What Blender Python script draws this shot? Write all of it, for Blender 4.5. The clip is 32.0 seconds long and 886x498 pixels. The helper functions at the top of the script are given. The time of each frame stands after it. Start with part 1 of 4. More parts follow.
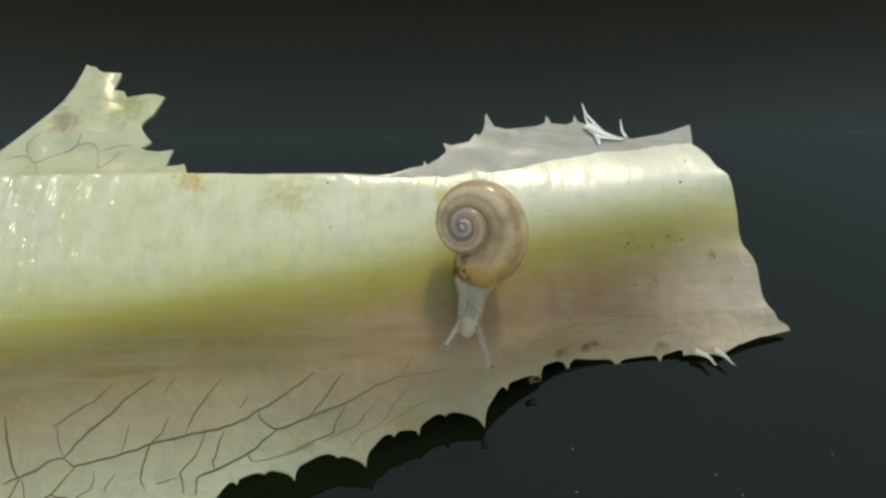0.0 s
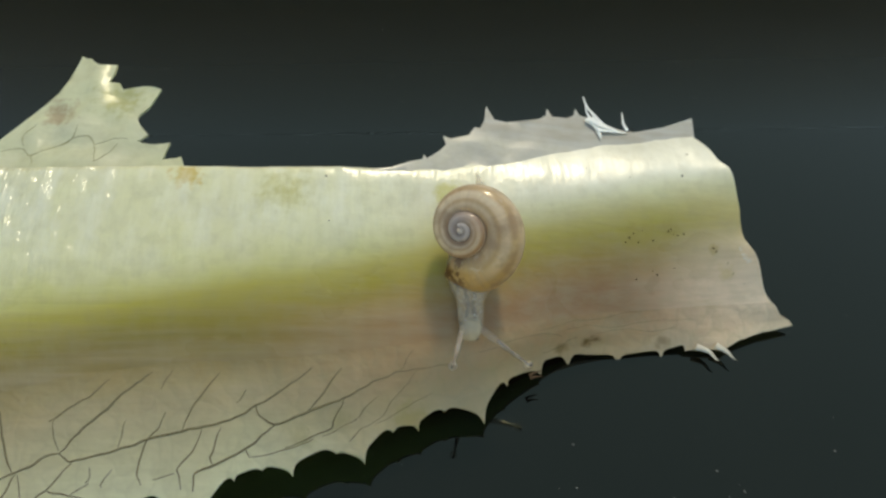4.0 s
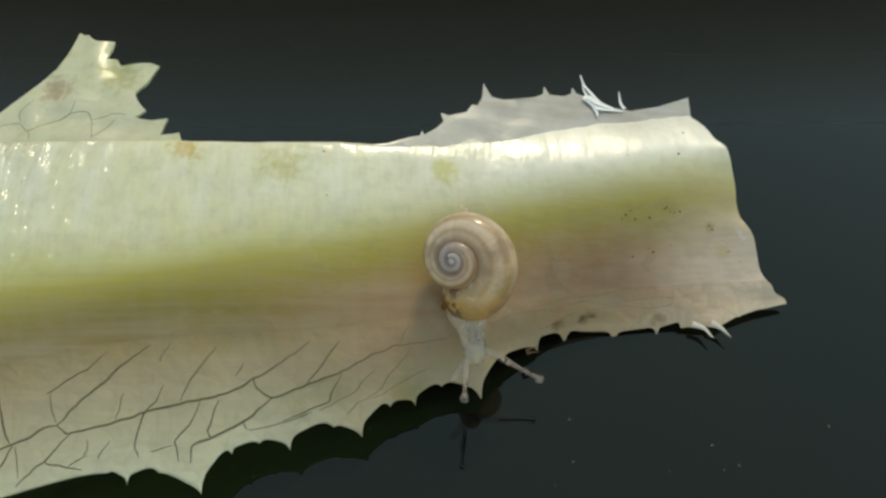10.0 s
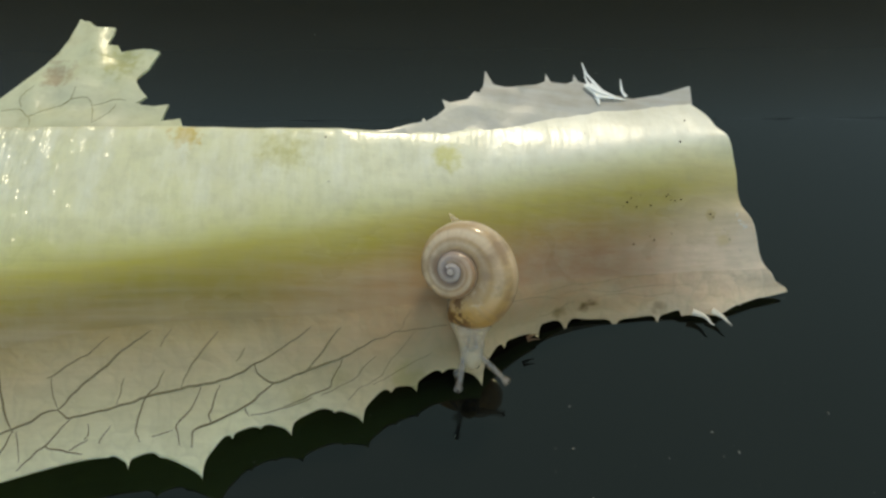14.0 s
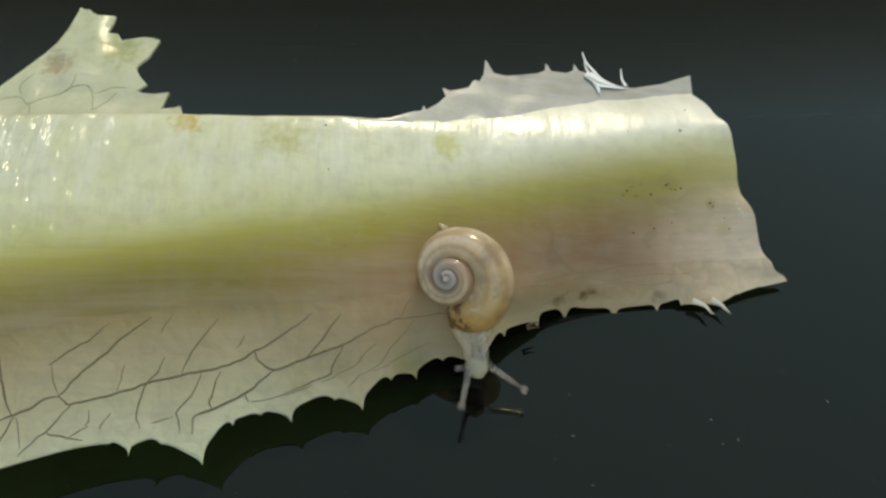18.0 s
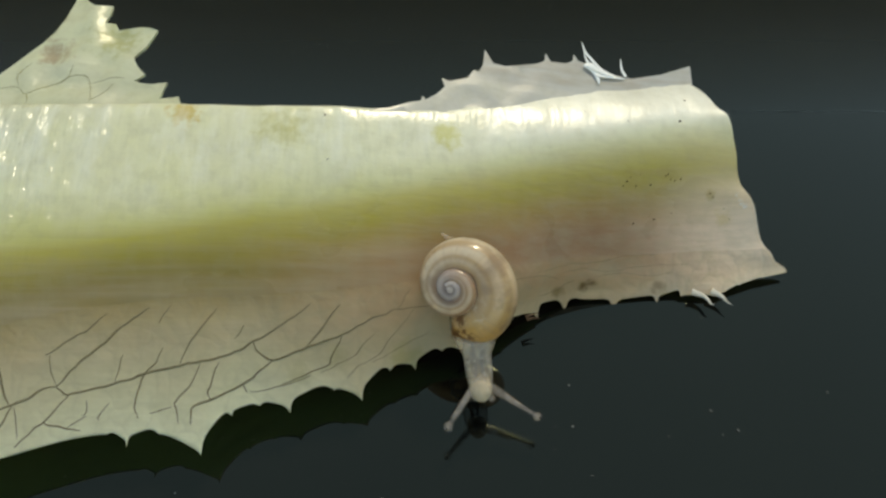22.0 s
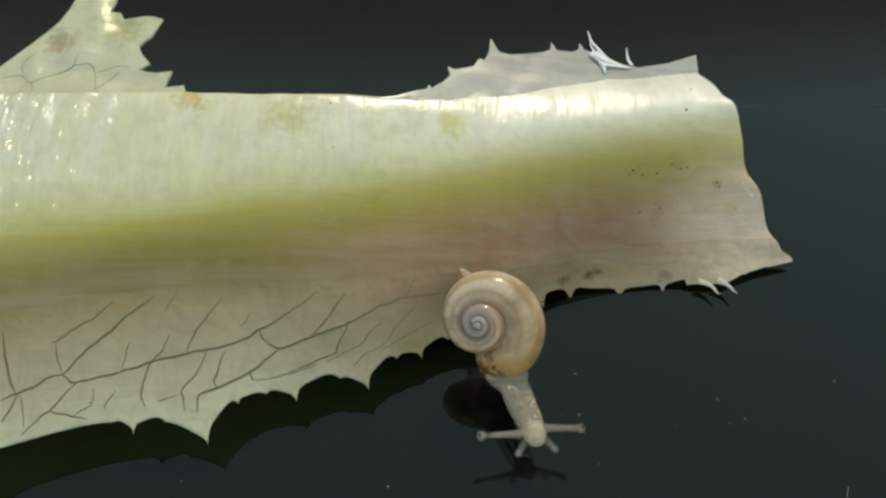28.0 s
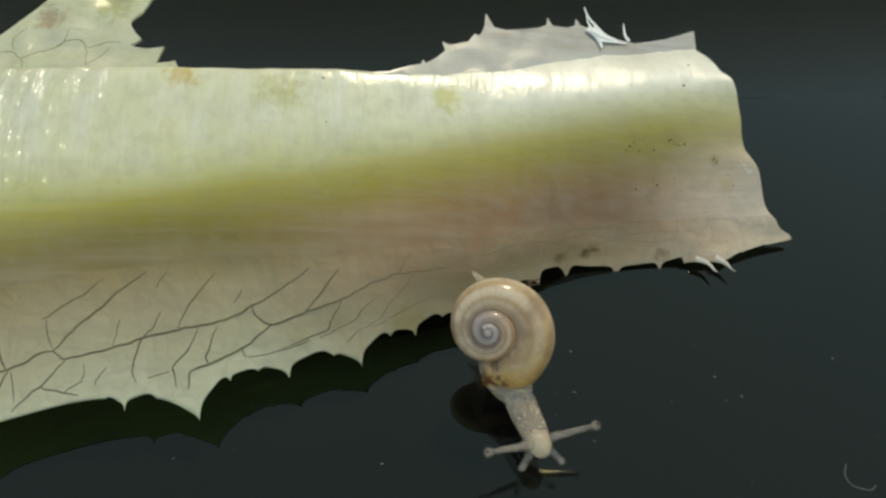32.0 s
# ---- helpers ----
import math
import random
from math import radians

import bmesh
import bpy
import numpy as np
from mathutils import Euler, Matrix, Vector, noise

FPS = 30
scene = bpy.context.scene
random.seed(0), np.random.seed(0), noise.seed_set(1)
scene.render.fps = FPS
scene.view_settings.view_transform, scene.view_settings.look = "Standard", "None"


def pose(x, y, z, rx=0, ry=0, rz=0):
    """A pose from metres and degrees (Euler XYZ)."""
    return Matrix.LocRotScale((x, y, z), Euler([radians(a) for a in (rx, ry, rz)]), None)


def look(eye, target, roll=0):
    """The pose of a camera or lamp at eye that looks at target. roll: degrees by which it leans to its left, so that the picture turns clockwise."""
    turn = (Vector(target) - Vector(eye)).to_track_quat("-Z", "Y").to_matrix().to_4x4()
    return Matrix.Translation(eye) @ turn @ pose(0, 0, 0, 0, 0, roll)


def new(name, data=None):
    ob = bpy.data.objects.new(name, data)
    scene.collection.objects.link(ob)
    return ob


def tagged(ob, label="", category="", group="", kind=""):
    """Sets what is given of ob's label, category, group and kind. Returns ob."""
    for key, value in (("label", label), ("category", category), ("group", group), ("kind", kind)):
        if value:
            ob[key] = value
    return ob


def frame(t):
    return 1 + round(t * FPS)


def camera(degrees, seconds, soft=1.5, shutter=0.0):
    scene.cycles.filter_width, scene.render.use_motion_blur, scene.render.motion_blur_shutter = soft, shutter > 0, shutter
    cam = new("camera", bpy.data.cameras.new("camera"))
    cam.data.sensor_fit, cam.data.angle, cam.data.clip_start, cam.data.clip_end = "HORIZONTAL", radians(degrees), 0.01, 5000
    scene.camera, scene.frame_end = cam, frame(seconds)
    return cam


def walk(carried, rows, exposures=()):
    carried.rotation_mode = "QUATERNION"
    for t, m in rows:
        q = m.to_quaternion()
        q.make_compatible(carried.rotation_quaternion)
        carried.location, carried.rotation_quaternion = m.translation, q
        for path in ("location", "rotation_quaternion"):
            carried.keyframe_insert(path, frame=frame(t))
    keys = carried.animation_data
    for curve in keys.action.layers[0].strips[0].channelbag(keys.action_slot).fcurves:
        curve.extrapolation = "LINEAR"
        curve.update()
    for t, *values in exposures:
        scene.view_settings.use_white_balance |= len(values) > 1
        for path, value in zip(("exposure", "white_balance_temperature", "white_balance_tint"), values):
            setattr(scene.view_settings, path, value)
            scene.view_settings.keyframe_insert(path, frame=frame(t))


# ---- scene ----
MM = 0.001


def held(x, y, z, tilt, turn, lean):
    """A hand-held pose: millimetres, then degrees of tilt from straight down, of turn and of lean."""
    return pose(x * MM, y * MM, z * MM, 0, 0, turn) @ pose(0, 0, 0, tilt) @ pose(0, 0, 0, 0, 0, lean)


PATH = [
    (0, held(1.73, -57.41, 92.93, 36.944, 1.178, -1.614)),
    (0.5, held(1.32, -57.80, 92.73, 36.912, 1.140, -1.539)),
    (1, held(1.39, -57.99, 92.54, 36.924, 1.091, -1.455)),
    (1.5, held(1.42, -57.71, 92.28, 36.951, 1.059, -1.387)),
    (2, held(1.49, -57.44, 92.11, 36.842, 1.026, -1.381)),
    (2.5, held(1.52, -56.98, 91.97, 36.750, 1.003, -1.388)),
    (3, held(1.58, -57.04, 92.07, 36.736, 0.936, -1.351)),
    (3.5, held(1.63, -57.00, 92.11, 36.696, 0.995, -1.396)),
    (5.5, held(1.09, -57.64, 91.56, 36.569, 0.800, -1.200)),
    (6, held(1.25, -57.90, 91.58, 36.548, 0.754, -1.141)),
    (6.5, held(1.17, -58.31, 91.48, 36.554, 0.720, -1.131)),
    (7, held(1.22, -58.66, 91.25, 36.511, 0.715, -1.077)),
    (7.5, held(1.45, -58.77, 91.22, 36.514, 0.596, -0.962)),
    (8, held(1.21, -58.96, 91.09, 36.528, 0.485, -0.885)),
    (8.5, held(1.22, -59.36, 91.23, 36.533, 0.543, -0.908)),
    (9, held(1.30, -59.14, 91.12, 36.451, 0.479, -0.859)),
    (9.5, held(1.28, -59.26, 90.98, 36.321, 0.464, -0.802)),
    (10, held(1.24, -59.33, 90.78, 36.351, 0.374, -0.712)),
    (10.5, held(1.28, -59.50, 90.76, 36.247, 0.451, -0.729)),
    (11, held(1.13, -59.78, 90.48, 36.368, 0.330, -0.611)),
    (11.5, held(0.81, -60.05, 90.50, 36.275, 0.311, -0.574)),
    (12, held(0.91, -59.93, 90.28, 36.188, 0.184, -0.465)),
    (12.5, held(0.87, -59.84, 89.86, 36.199, 0.155, -0.464)),
    (13, held(0.93, -60.03, 90.12, 36.028, 0.147, -0.394)),
    (13.5, held(1.07, -60.09, 90.01, 35.976, 0.143, -0.387)),
    (14, held(0.83, -60.27, 90.06, 36.054, 0.136, -0.346)),
    (14.5, held(0.95, -60.32, 90.29, 35.931, 0.080, -0.298)),
    (16.5, held(0.84, -60.96, 89.47, 35.847, -0.022, -0.161)),
    (17, held(0.76, -61.12, 89.49, 35.870, -0.043, -0.146)),
    (17.5, held(0.94, -61.14, 89.71, 35.812, 0.077, -0.185)),
    (18, held(0.74, -61.19, 89.52, 35.793, 0.059, -0.185)),
    (18.5, held(0.98, -61.16, 89.27, 35.784, 0.000, -0.129)),
    (19, held(0.90, -61.25, 89.14, 35.778, 0.046, -0.196)),
    (19.5, held(0.85, -61.37, 89.45, 35.690, 0.129, -0.238)),
    (20, held(0.79, -61.50, 89.45, 35.719, -0.014, -0.096)),
    (20.5, held(0.70, -61.54, 89.22, 35.742, -0.021, -0.109)),
    (21, held(0.59, -61.69, 89.28, 35.723, -0.080, -0.056)),
    (21.5, held(0.70, -61.56, 88.89, 35.723, -0.082, -0.056)),
    (22, held(0.63, -61.78, 88.69, 35.648, -0.138, -0.033)),
    (22.5, held(0.37, -61.93, 88.81, 35.648, -0.066, -0.081)),
    (23, held(0.21, -61.75, 88.76, 35.586, -0.066, -0.082)),
    (23.5, held(-0.00, -61.96, 88.76, 35.585, -0.167, -0.036)),
    (24, held(0.06, -61.96, 88.97, 35.533, -0.221, 0.066)),
    (24.5, held(-0.07, -62.04, 88.86, 35.530, -0.202, 0.040)),
    (25, held(0.07, -62.07, 88.86, 35.500, -0.157, 0.034)),
    (25.5, held(-0.21, -62.15, 88.55, 35.506, -0.217, 0.049)),
    (27.5, held(0.10, -62.20, 87.82, 35.429, 0.038, -0.181)),
    (28, held(0.00, -62.49, 88.00, 35.379, 0.000, -0.172)),
    (28.5, held(0.11, -62.27, 87.92, 35.383, 0.056, -0.201)),
    (29, held(0.14, -62.58, 87.92, 35.409, 0.140, -0.274)),
    (29.5, held(0.24, -62.64, 87.64, 35.295, 0.196, -0.326)),
    (30, held(0.31, -62.99, 87.27, 35.213, 0.252, -0.336)),
    (30.5, held(0.24, -63.17, 86.88, 35.077, 0.164, -0.291)),
    (31, held(0.23, -63.41, 86.41, 35.141, 0.102, -0.264)),
    (31.5, held(0.52, -63.36, 86.06, 35.036, 0.053, -0.250)),
    (32, held(0.83, -63.74, 85.98, 34.942, 0.146, -0.333)),
]
cam = camera(60, 32.0, soft=2.6)
walk(cam, PATH, [(0, 0.86, 9900, 2), (32, 0.86, 9900, 2)])

# ---- daylight ----
SUN_UP, SUN_TURN = 50, 15
world = bpy.data.worlds.new("daylight")
scene.world = world
world.use_nodes = True
sky = world.node_tree.nodes.new("ShaderNodeTexSky")
sky.sky_type, sky.sun_disc = "NISHITA", False
sky.dust_density = 0.0
sky.sun_elevation, sky.sun_rotation = radians(SUN_UP), radians(SUN_TURN)
back = world.node_tree.nodes["Background"]
back.inputs["Strength"].default_value = 0.15
world.node_tree.links.new(sky.outputs[0], back.inputs[0])
sun = new("sun", bpy.data.lights.new("sun", "SUN"))
sun.data.energy, sun.data.angle, sun.data.color = 1.15, radians(8.5), (1.0, 0.985, 0.955)
u, a = radians(SUN_UP), radians(SUN_TURN)
sun.matrix_world = look((math.sin(a) * math.cos(u), math.cos(a) * math.cos(u), math.sin(u)), (0, 0, 0))


# ---- materials ----
class Shade:
    """A small writer of node materials."""

    def __init__(self, name):
        self.m = bpy.data.materials.new(name)
        self.m.use_nodes = True
        self.t = self.m.node_tree
        self.p = self.t.nodes["Principled BSDF"]
        self.out = self.t.nodes["Material Output"]

    def add(self, kind, **inputs):
        n = self.t.nodes.new("ShaderNode" + kind)
        for k, v in inputs.items():
            self.put(n.inputs[k.replace("_", " ")], v)
        return n

    def put(self, socket, v):
        if isinstance(v, bpy.types.NodeSocket):
            self.t.links.new(v, socket)
        else:
            socket.default_value = v

    def coords(self, kind="Object"):
        return self.t.nodes.new("ShaderNodeTexCoord").outputs[kind]

    def stretch(self, vec, scale):
        n = self.add("Mapping", Vector=vec)
        n.inputs["Scale"].default_value = scale
        return n.outputs[0]

    def noise(self, vec, scale, detail=4.0, rough=0.55, out=0):
        return self.add("TexNoise", Vector=vec, Scale=scale, Detail=detail, Roughness=rough).outputs[out]

    def ramp(self, fac, stops, ease="LINEAR"):
        n = self.add("ValToRGB", Fac=fac)
        e = n.color_ramp.elements
        n.color_ramp.interpolation = ease
        while len(e) < len(stops):
            e.new(0.5)
        for el, (pos, col) in zip(e, stops):
            el.position = pos
            el.color = (*col, 1) if len(col) == 3 else col
        return n.outputs[0]

    def mix(self, fac, a, b, how="MIX"):
        n = self.t.nodes.new("ShaderNodeMix")
        n.data_type, n.blend_type = "RGBA", how
        self.put(n.inputs[0], fac), self.put(n.inputs[6], a), self.put(n.inputs[7], b)
        return n.outputs[2]

    def math(self, how, a, b=0.0, c=0.0):
        n = self.t.nodes.new("ShaderNodeMath")
        n.operation = how
        self.put(n.inputs[0], a), self.put(n.inputs[1], b), self.put(n.inputs[2], c)
        return n.outputs[0]

    def bump(self, height, strength, distance=0.0002, normal=None):
        n = self.add("Bump", Height=height, Strength=strength, Distance=distance)
        if normal:
            self.put(n.inputs["Normal"], normal)
        return n.outputs[0]

    def set(self, **inputs):
        for k, v in inputs.items():
            self.put(self.p.inputs[k.replace("_", " ")], v)
        return self

    def thin(self, colour, share):
        """Lets a share of the light shine through, in that colour."""
        t = self.add("BsdfTranslucent", Color=colour)
        m = self.add("MixShader", Fac=share)
        self.put(m.inputs[1], self.p.outputs[0]), self.put(m.inputs[2], t.outputs[0])
        self.put(self.out.inputs[0], m.outputs[0])
        return self

    def clear(self, share):
        """Makes a share of it see-through, under a wet gloss."""
        src = self.out.inputs[0].links[0].from_socket
        t = self.add("BsdfTransparent")
        m = self.add("MixShader", Fac=share)
        self.put(m.inputs[1], src), self.put(m.inputs[2], t.outputs[0])
        g = self.add("BsdfGlossy", Roughness=0.15)
        w = self.add("MixShader", Fac=self.add("Fresnel", IOR=1.11).outputs[0])
        self.put(w.inputs[1], m.outputs[0]), self.put(w.inputs[2], g.outputs[0])
        self.put(self.out.inputs[0], w.outputs[0])
        return self


def grey(v):
    return (v, v, v, 1)


def table_material():
    s = Shade("black_gloss_table")
    o = s.coords()
    smudge = s.noise(o, 35, 5)
    s.set(Base_Color=s.ramp(smudge, [(0.3, (0.0030, 0.0032, 0.0030)), (0.75, (0.0042, 0.0044, 0.0040))]),
          Roughness=s.ramp(smudge, [(0.35, grey(0.004)), (0.75, grey(0.012))]), IOR=1.47)
    s.p.inputs["Specular Tint"].default_value = (0.97, 1.0, 0.70, 1)
    return s.m


def stain_shade(s, o, x, y, z, reach, wobble):
    """1 near a place in millimetres, 0 away from it, with a ragged border."""
    d = s.add("VectorMath", Vector=o)
    d.operation = "DISTANCE"
    d.inputs[1].default_value = (x * MM, y * MM, z * MM)
    far = s.math("ADD", d.outputs["Value"], s.math("MULTIPLY_ADD", wobble, 2.4 * reach * MM, -1.2 * reach * MM))
    return s.ramp(s.math("DIVIDE", far, reach * MM), [(0.25, grey(1)), (1.0, grey(0))])


def leaf_material(name, stops, translucent, streak, wet, pink=0.0, stains_and_shade=(), net=0.0, pale=0.0, film=0.55):
    """Leaf tissue. Its UV runs along the leaf and from the crest to the lower edge; stops colour it across."""
    s = Shade(name)
    o = s.coords()
    sep = s.add("SeparateXYZ", Vector=s.coords("UV"))
    wander = s.noise(s.stretch(o, (30, 120, 120)), 1.0, 3)
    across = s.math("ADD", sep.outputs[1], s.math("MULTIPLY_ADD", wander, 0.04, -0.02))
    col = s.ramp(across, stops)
    if pink:
        rosy = s.ramp(across, [(0.0, grey(0)), (0.585, grey(0)), (0.64, grey(0.5)), (0.69, grey(1)), (0.78, grey(1)), (1.0, grey(0.9))])
        end = s.ramp(sep.outputs[0], [(0.34, grey(0)), (0.50, grey(0.7)), (0.68, grey(1))])
        long = s.noise(s.stretch(o, (7, 150, 150)), 1.0, 3, 0.5)
        flush = s.ramp(long, [(0.32, (0.33, 0.165, 0.075)), (0.5, (0.43, 0.225, 0.115)), (0.68, (0.57, 0.325, 0.185))])
        flush = s.mix(s.ramp(across, [(0.64, grey(0)), (0.70, grey(0.6)), (0.75, grey(0.55)), (0.82, grey(0.05))]), flush, (0.32, 0.175, 0.09, 1))
        flush = s.mix(s.ramp(sep.outputs[0], [(0.78, grey(0)), (0.94, grey(0.85))]), flush, (0.97, 0.76, 0.59, 1))
        if net:
            flush = s.mix(0.4, flush, (0.48, 0.28, 0.155, 1))
        col = s.mix(s.math("MULTIPLY", s.math("MULTIPLY", rosy, end), pink), col, flush)
        # paler and pinker towards the cut
        cut = s.math("MULTIPLY", s.ramp(sep.outputs[0], [(0.82, grey(0)), (0.95, grey(0.55))]), s.ramp(across, [(0.54, grey(0.2)), (0.62, grey(1)), (0.78, grey(0.7)), (0.9, grey(0.2))]))
        col = s.mix(cut, col, (0.97, 0.79, 0.64, 1))
    if pale:
        # whiter along the top towards the cut: its glare is put into the colour
        top = s.ramp(across, [(0.42, grey(1)), (0.57, grey(0))])
        end = s.ramp(sep.outputs[0], [(0.35, grey(0)), (0.75, grey(1))])
        col = s.mix(s.math("MULTIPLY", s.math("MULTIPLY", top, end), pale), col, (0.96, 0.95, 0.86, 1))
    # long fibres, cells, blotches
    fibre = s.noise(s.stretch(o, (28, 700, 700)), 1.0, 5, 0.6)
    cell = s.noise(o, 1400, 3)
    blotch = s.noise(o, 140, 4)
    grain = s.math("MULTIPLY", s.ramp(fibre, [(0.40, grey(0.0)), (0.72, grey(streak))]), s.ramp(across, [(0.45, grey(0.15)), (0.62, grey(1))]))
    col = s.mix(grain, col, (0.42, 0.33, 0.22, 1))
    pale_spots = s.math("MULTIPLY", s.ramp(blotch, [(0.40, grey(0)), (0.70, grey(0.42))]), s.ramp(across, [(0.46, grey(1)), (0.53, grey(0.1)), (0.70, grey(0.1)), (0.85, grey(0.35))]))
    col = s.mix(pale_spots, col, (0.72, 0.69, 0.55, 1))
    mottle = s.noise(o, 520, 3)
    col = s.mix(s.ramp(mottle, [(0.45, grey(0)), (0.75, grey(0.22))]), col, (0.36, 0.33, 0.20, 1))
    if net:
        v = s.t.nodes.new("ShaderNodeTexVoronoi")
        v.feature = "DISTANCE_TO_EDGE"
        v.inputs["Scale"].default_value = 300
        s.put(v.inputs["Vector"], s.mix(0.004, o, s.noise(o, 260, 2, 0.5, 1), "ADD"))
        col = s.mix(s.ramp(v.outputs["Distance"], [(0.0, grey(net)), (0.10, grey(0))]), col, (0.32, 0.28, 0.18, 1))
    for x, y, z, reach, tint, share in stains_and_shade:
        f = stain_shade(s, o, x, y, z, reach, s.noise(o, 900, 4))
        col = s.mix(s.math("MULTIPLY", f, share), col, tint)
    if pale:
        # pale streaks across the rib: glints of the wet film, painted into the colour
        glint_streaks = s.noise(s.stretch(o, (300, 140, 140)), 1.0, 4, 0.6)
        col = s.mix(s.math("MULTIPLY", s.ramp(glint_streaks, [(0.46, grey(0)), (0.66, grey(0.38))]), s.ramp(across, [(0.38, grey(1)), (0.48, grey(0))])), col, (0.95, 0.95, 0.86, 1))
    # a wet film, wrinkled across the midrib, in patches
    wrinkle = s.noise(s.stretch(o, (520, 150, 150)) if pale else s.stretch(o, (260, 300, 300)), 1.0, 2, 0.5)
    patch = s.ramp(s.noise(s.stretch(o, (60, 110, 110)), 1.0, 3), [(0.42, grey(0)), (0.62, grey(1))])
    top = s.ramp(across, [(0.43, grey(1)), (0.51, grey(0.06))])
    s.set(Base_Color=col, Roughness=s.mix(patch, grey(wet + 0.12), grey(wet)), IOR=1.45 if pale else 1.36)
    n = s.bump(s.math("MULTIPLY", wrinkle, top), 0.35, 0.0008)
    sheen = s.math("MULTIPLY", top, s.ramp(sep.outputs[0], [(0.58, grey(0)), (0.74, grey(1))])) if pale else 0.0
    calm = s.math("MULTIPLY", s.math("MULTIPLY_ADD", sheen, -0.96, 1.0), s.ramp(sep.outputs[0], [(0.12, grey(film)), (0.20, grey(0.6 * film)), (0.27, grey(0.22 * film))]))
    ridges = s.bump(s.noise(s.stretch(o, (380, 150, 150)), 1.0, 3, 0.5), s.math("MULTIPLY", calm, 0.95), 0.0026, s.bump(wrinkle, calm, 0.0016))
    soaked = s.math("MAXIMUM", s.math("MULTIPLY", patch, 0.3 if pale else 0.5), s.ramp(sep.outputs[0], [(0.05, grey(0.9 if pale else 0.3)), (0.22, grey(0))]))
    s.set(Coat_Weight=s.math("MAXIMUM", sheen, s.math("MULTIPLY", soaked, s.math("MULTIPLY_ADD", top, 0.8, 0.2))), Coat_IOR=1.95 if pale else 1.45,
          Coat_Roughness=s.math("MULTIPLY_ADD", sheen, 0.19, 0.25), Coat_Normal=ridges)
    crinkle = s.noise(s.stretch(o, (420, 620, 620)), 1.0, 4, 0.6)
    n = s.bump(s.math("MULTIPLY", crinkle, top), 0.4, 0.00025, n)
    if net:
        n = s.bump(s.noise(o, 230, 3, 0.5), 0.55, 0.0007, n)
        n = s.bump(v.outputs["Distance"], 0.35, 0.0006, n)
    n = s.bump(s.math("MULTIPLY", fibre, s.math("SUBTRACT", 1.15, top)), 0.5, 0.00022, n)
    s.set(Normal=s.bump(cell, 0.22, 0.00005, n))
    if net:
        # the blade is thin and lets light through, less so where it thickens towards the midrib and the cut end
        away = s.math("MULTIPLY", s.ramp(across, [(0.74, grey(0)), (0.90, grey(1))]), s.ramp(sep.outputs[0], [(0.55, grey(1)), (0.80, grey(0))]))
        translucent = s.math("MULTIPLY_ADD", away, translucent - 0.22, 0.22)
    s.thin(s.mix(s.math("MULTIPLY", away, 0.65), col, (0.74, 0.93, 0.62, 1)) if net else col, translucent)
    return s.m


def plain(name, colour, rough=0.5, clear=0.0, spread=0.25, scale=900, ior=1.4):
    """A small thing's stuff: a mottled colour, some relief, and a share of clearness."""
    s = Shade(name)
    o = s.coords()
    n = s.noise(o, scale, 4)
    dark = tuple(c * (1 - spread) for c in colour)
    s.set(Base_Color=s.ramp(n, [(0.35, dark), (0.7, colour)]), Roughness=rough, IOR=ior, Normal=s.bump(n, 0.3, 0.0001))
    if clear:
        s.clear(clear)
    return s.m


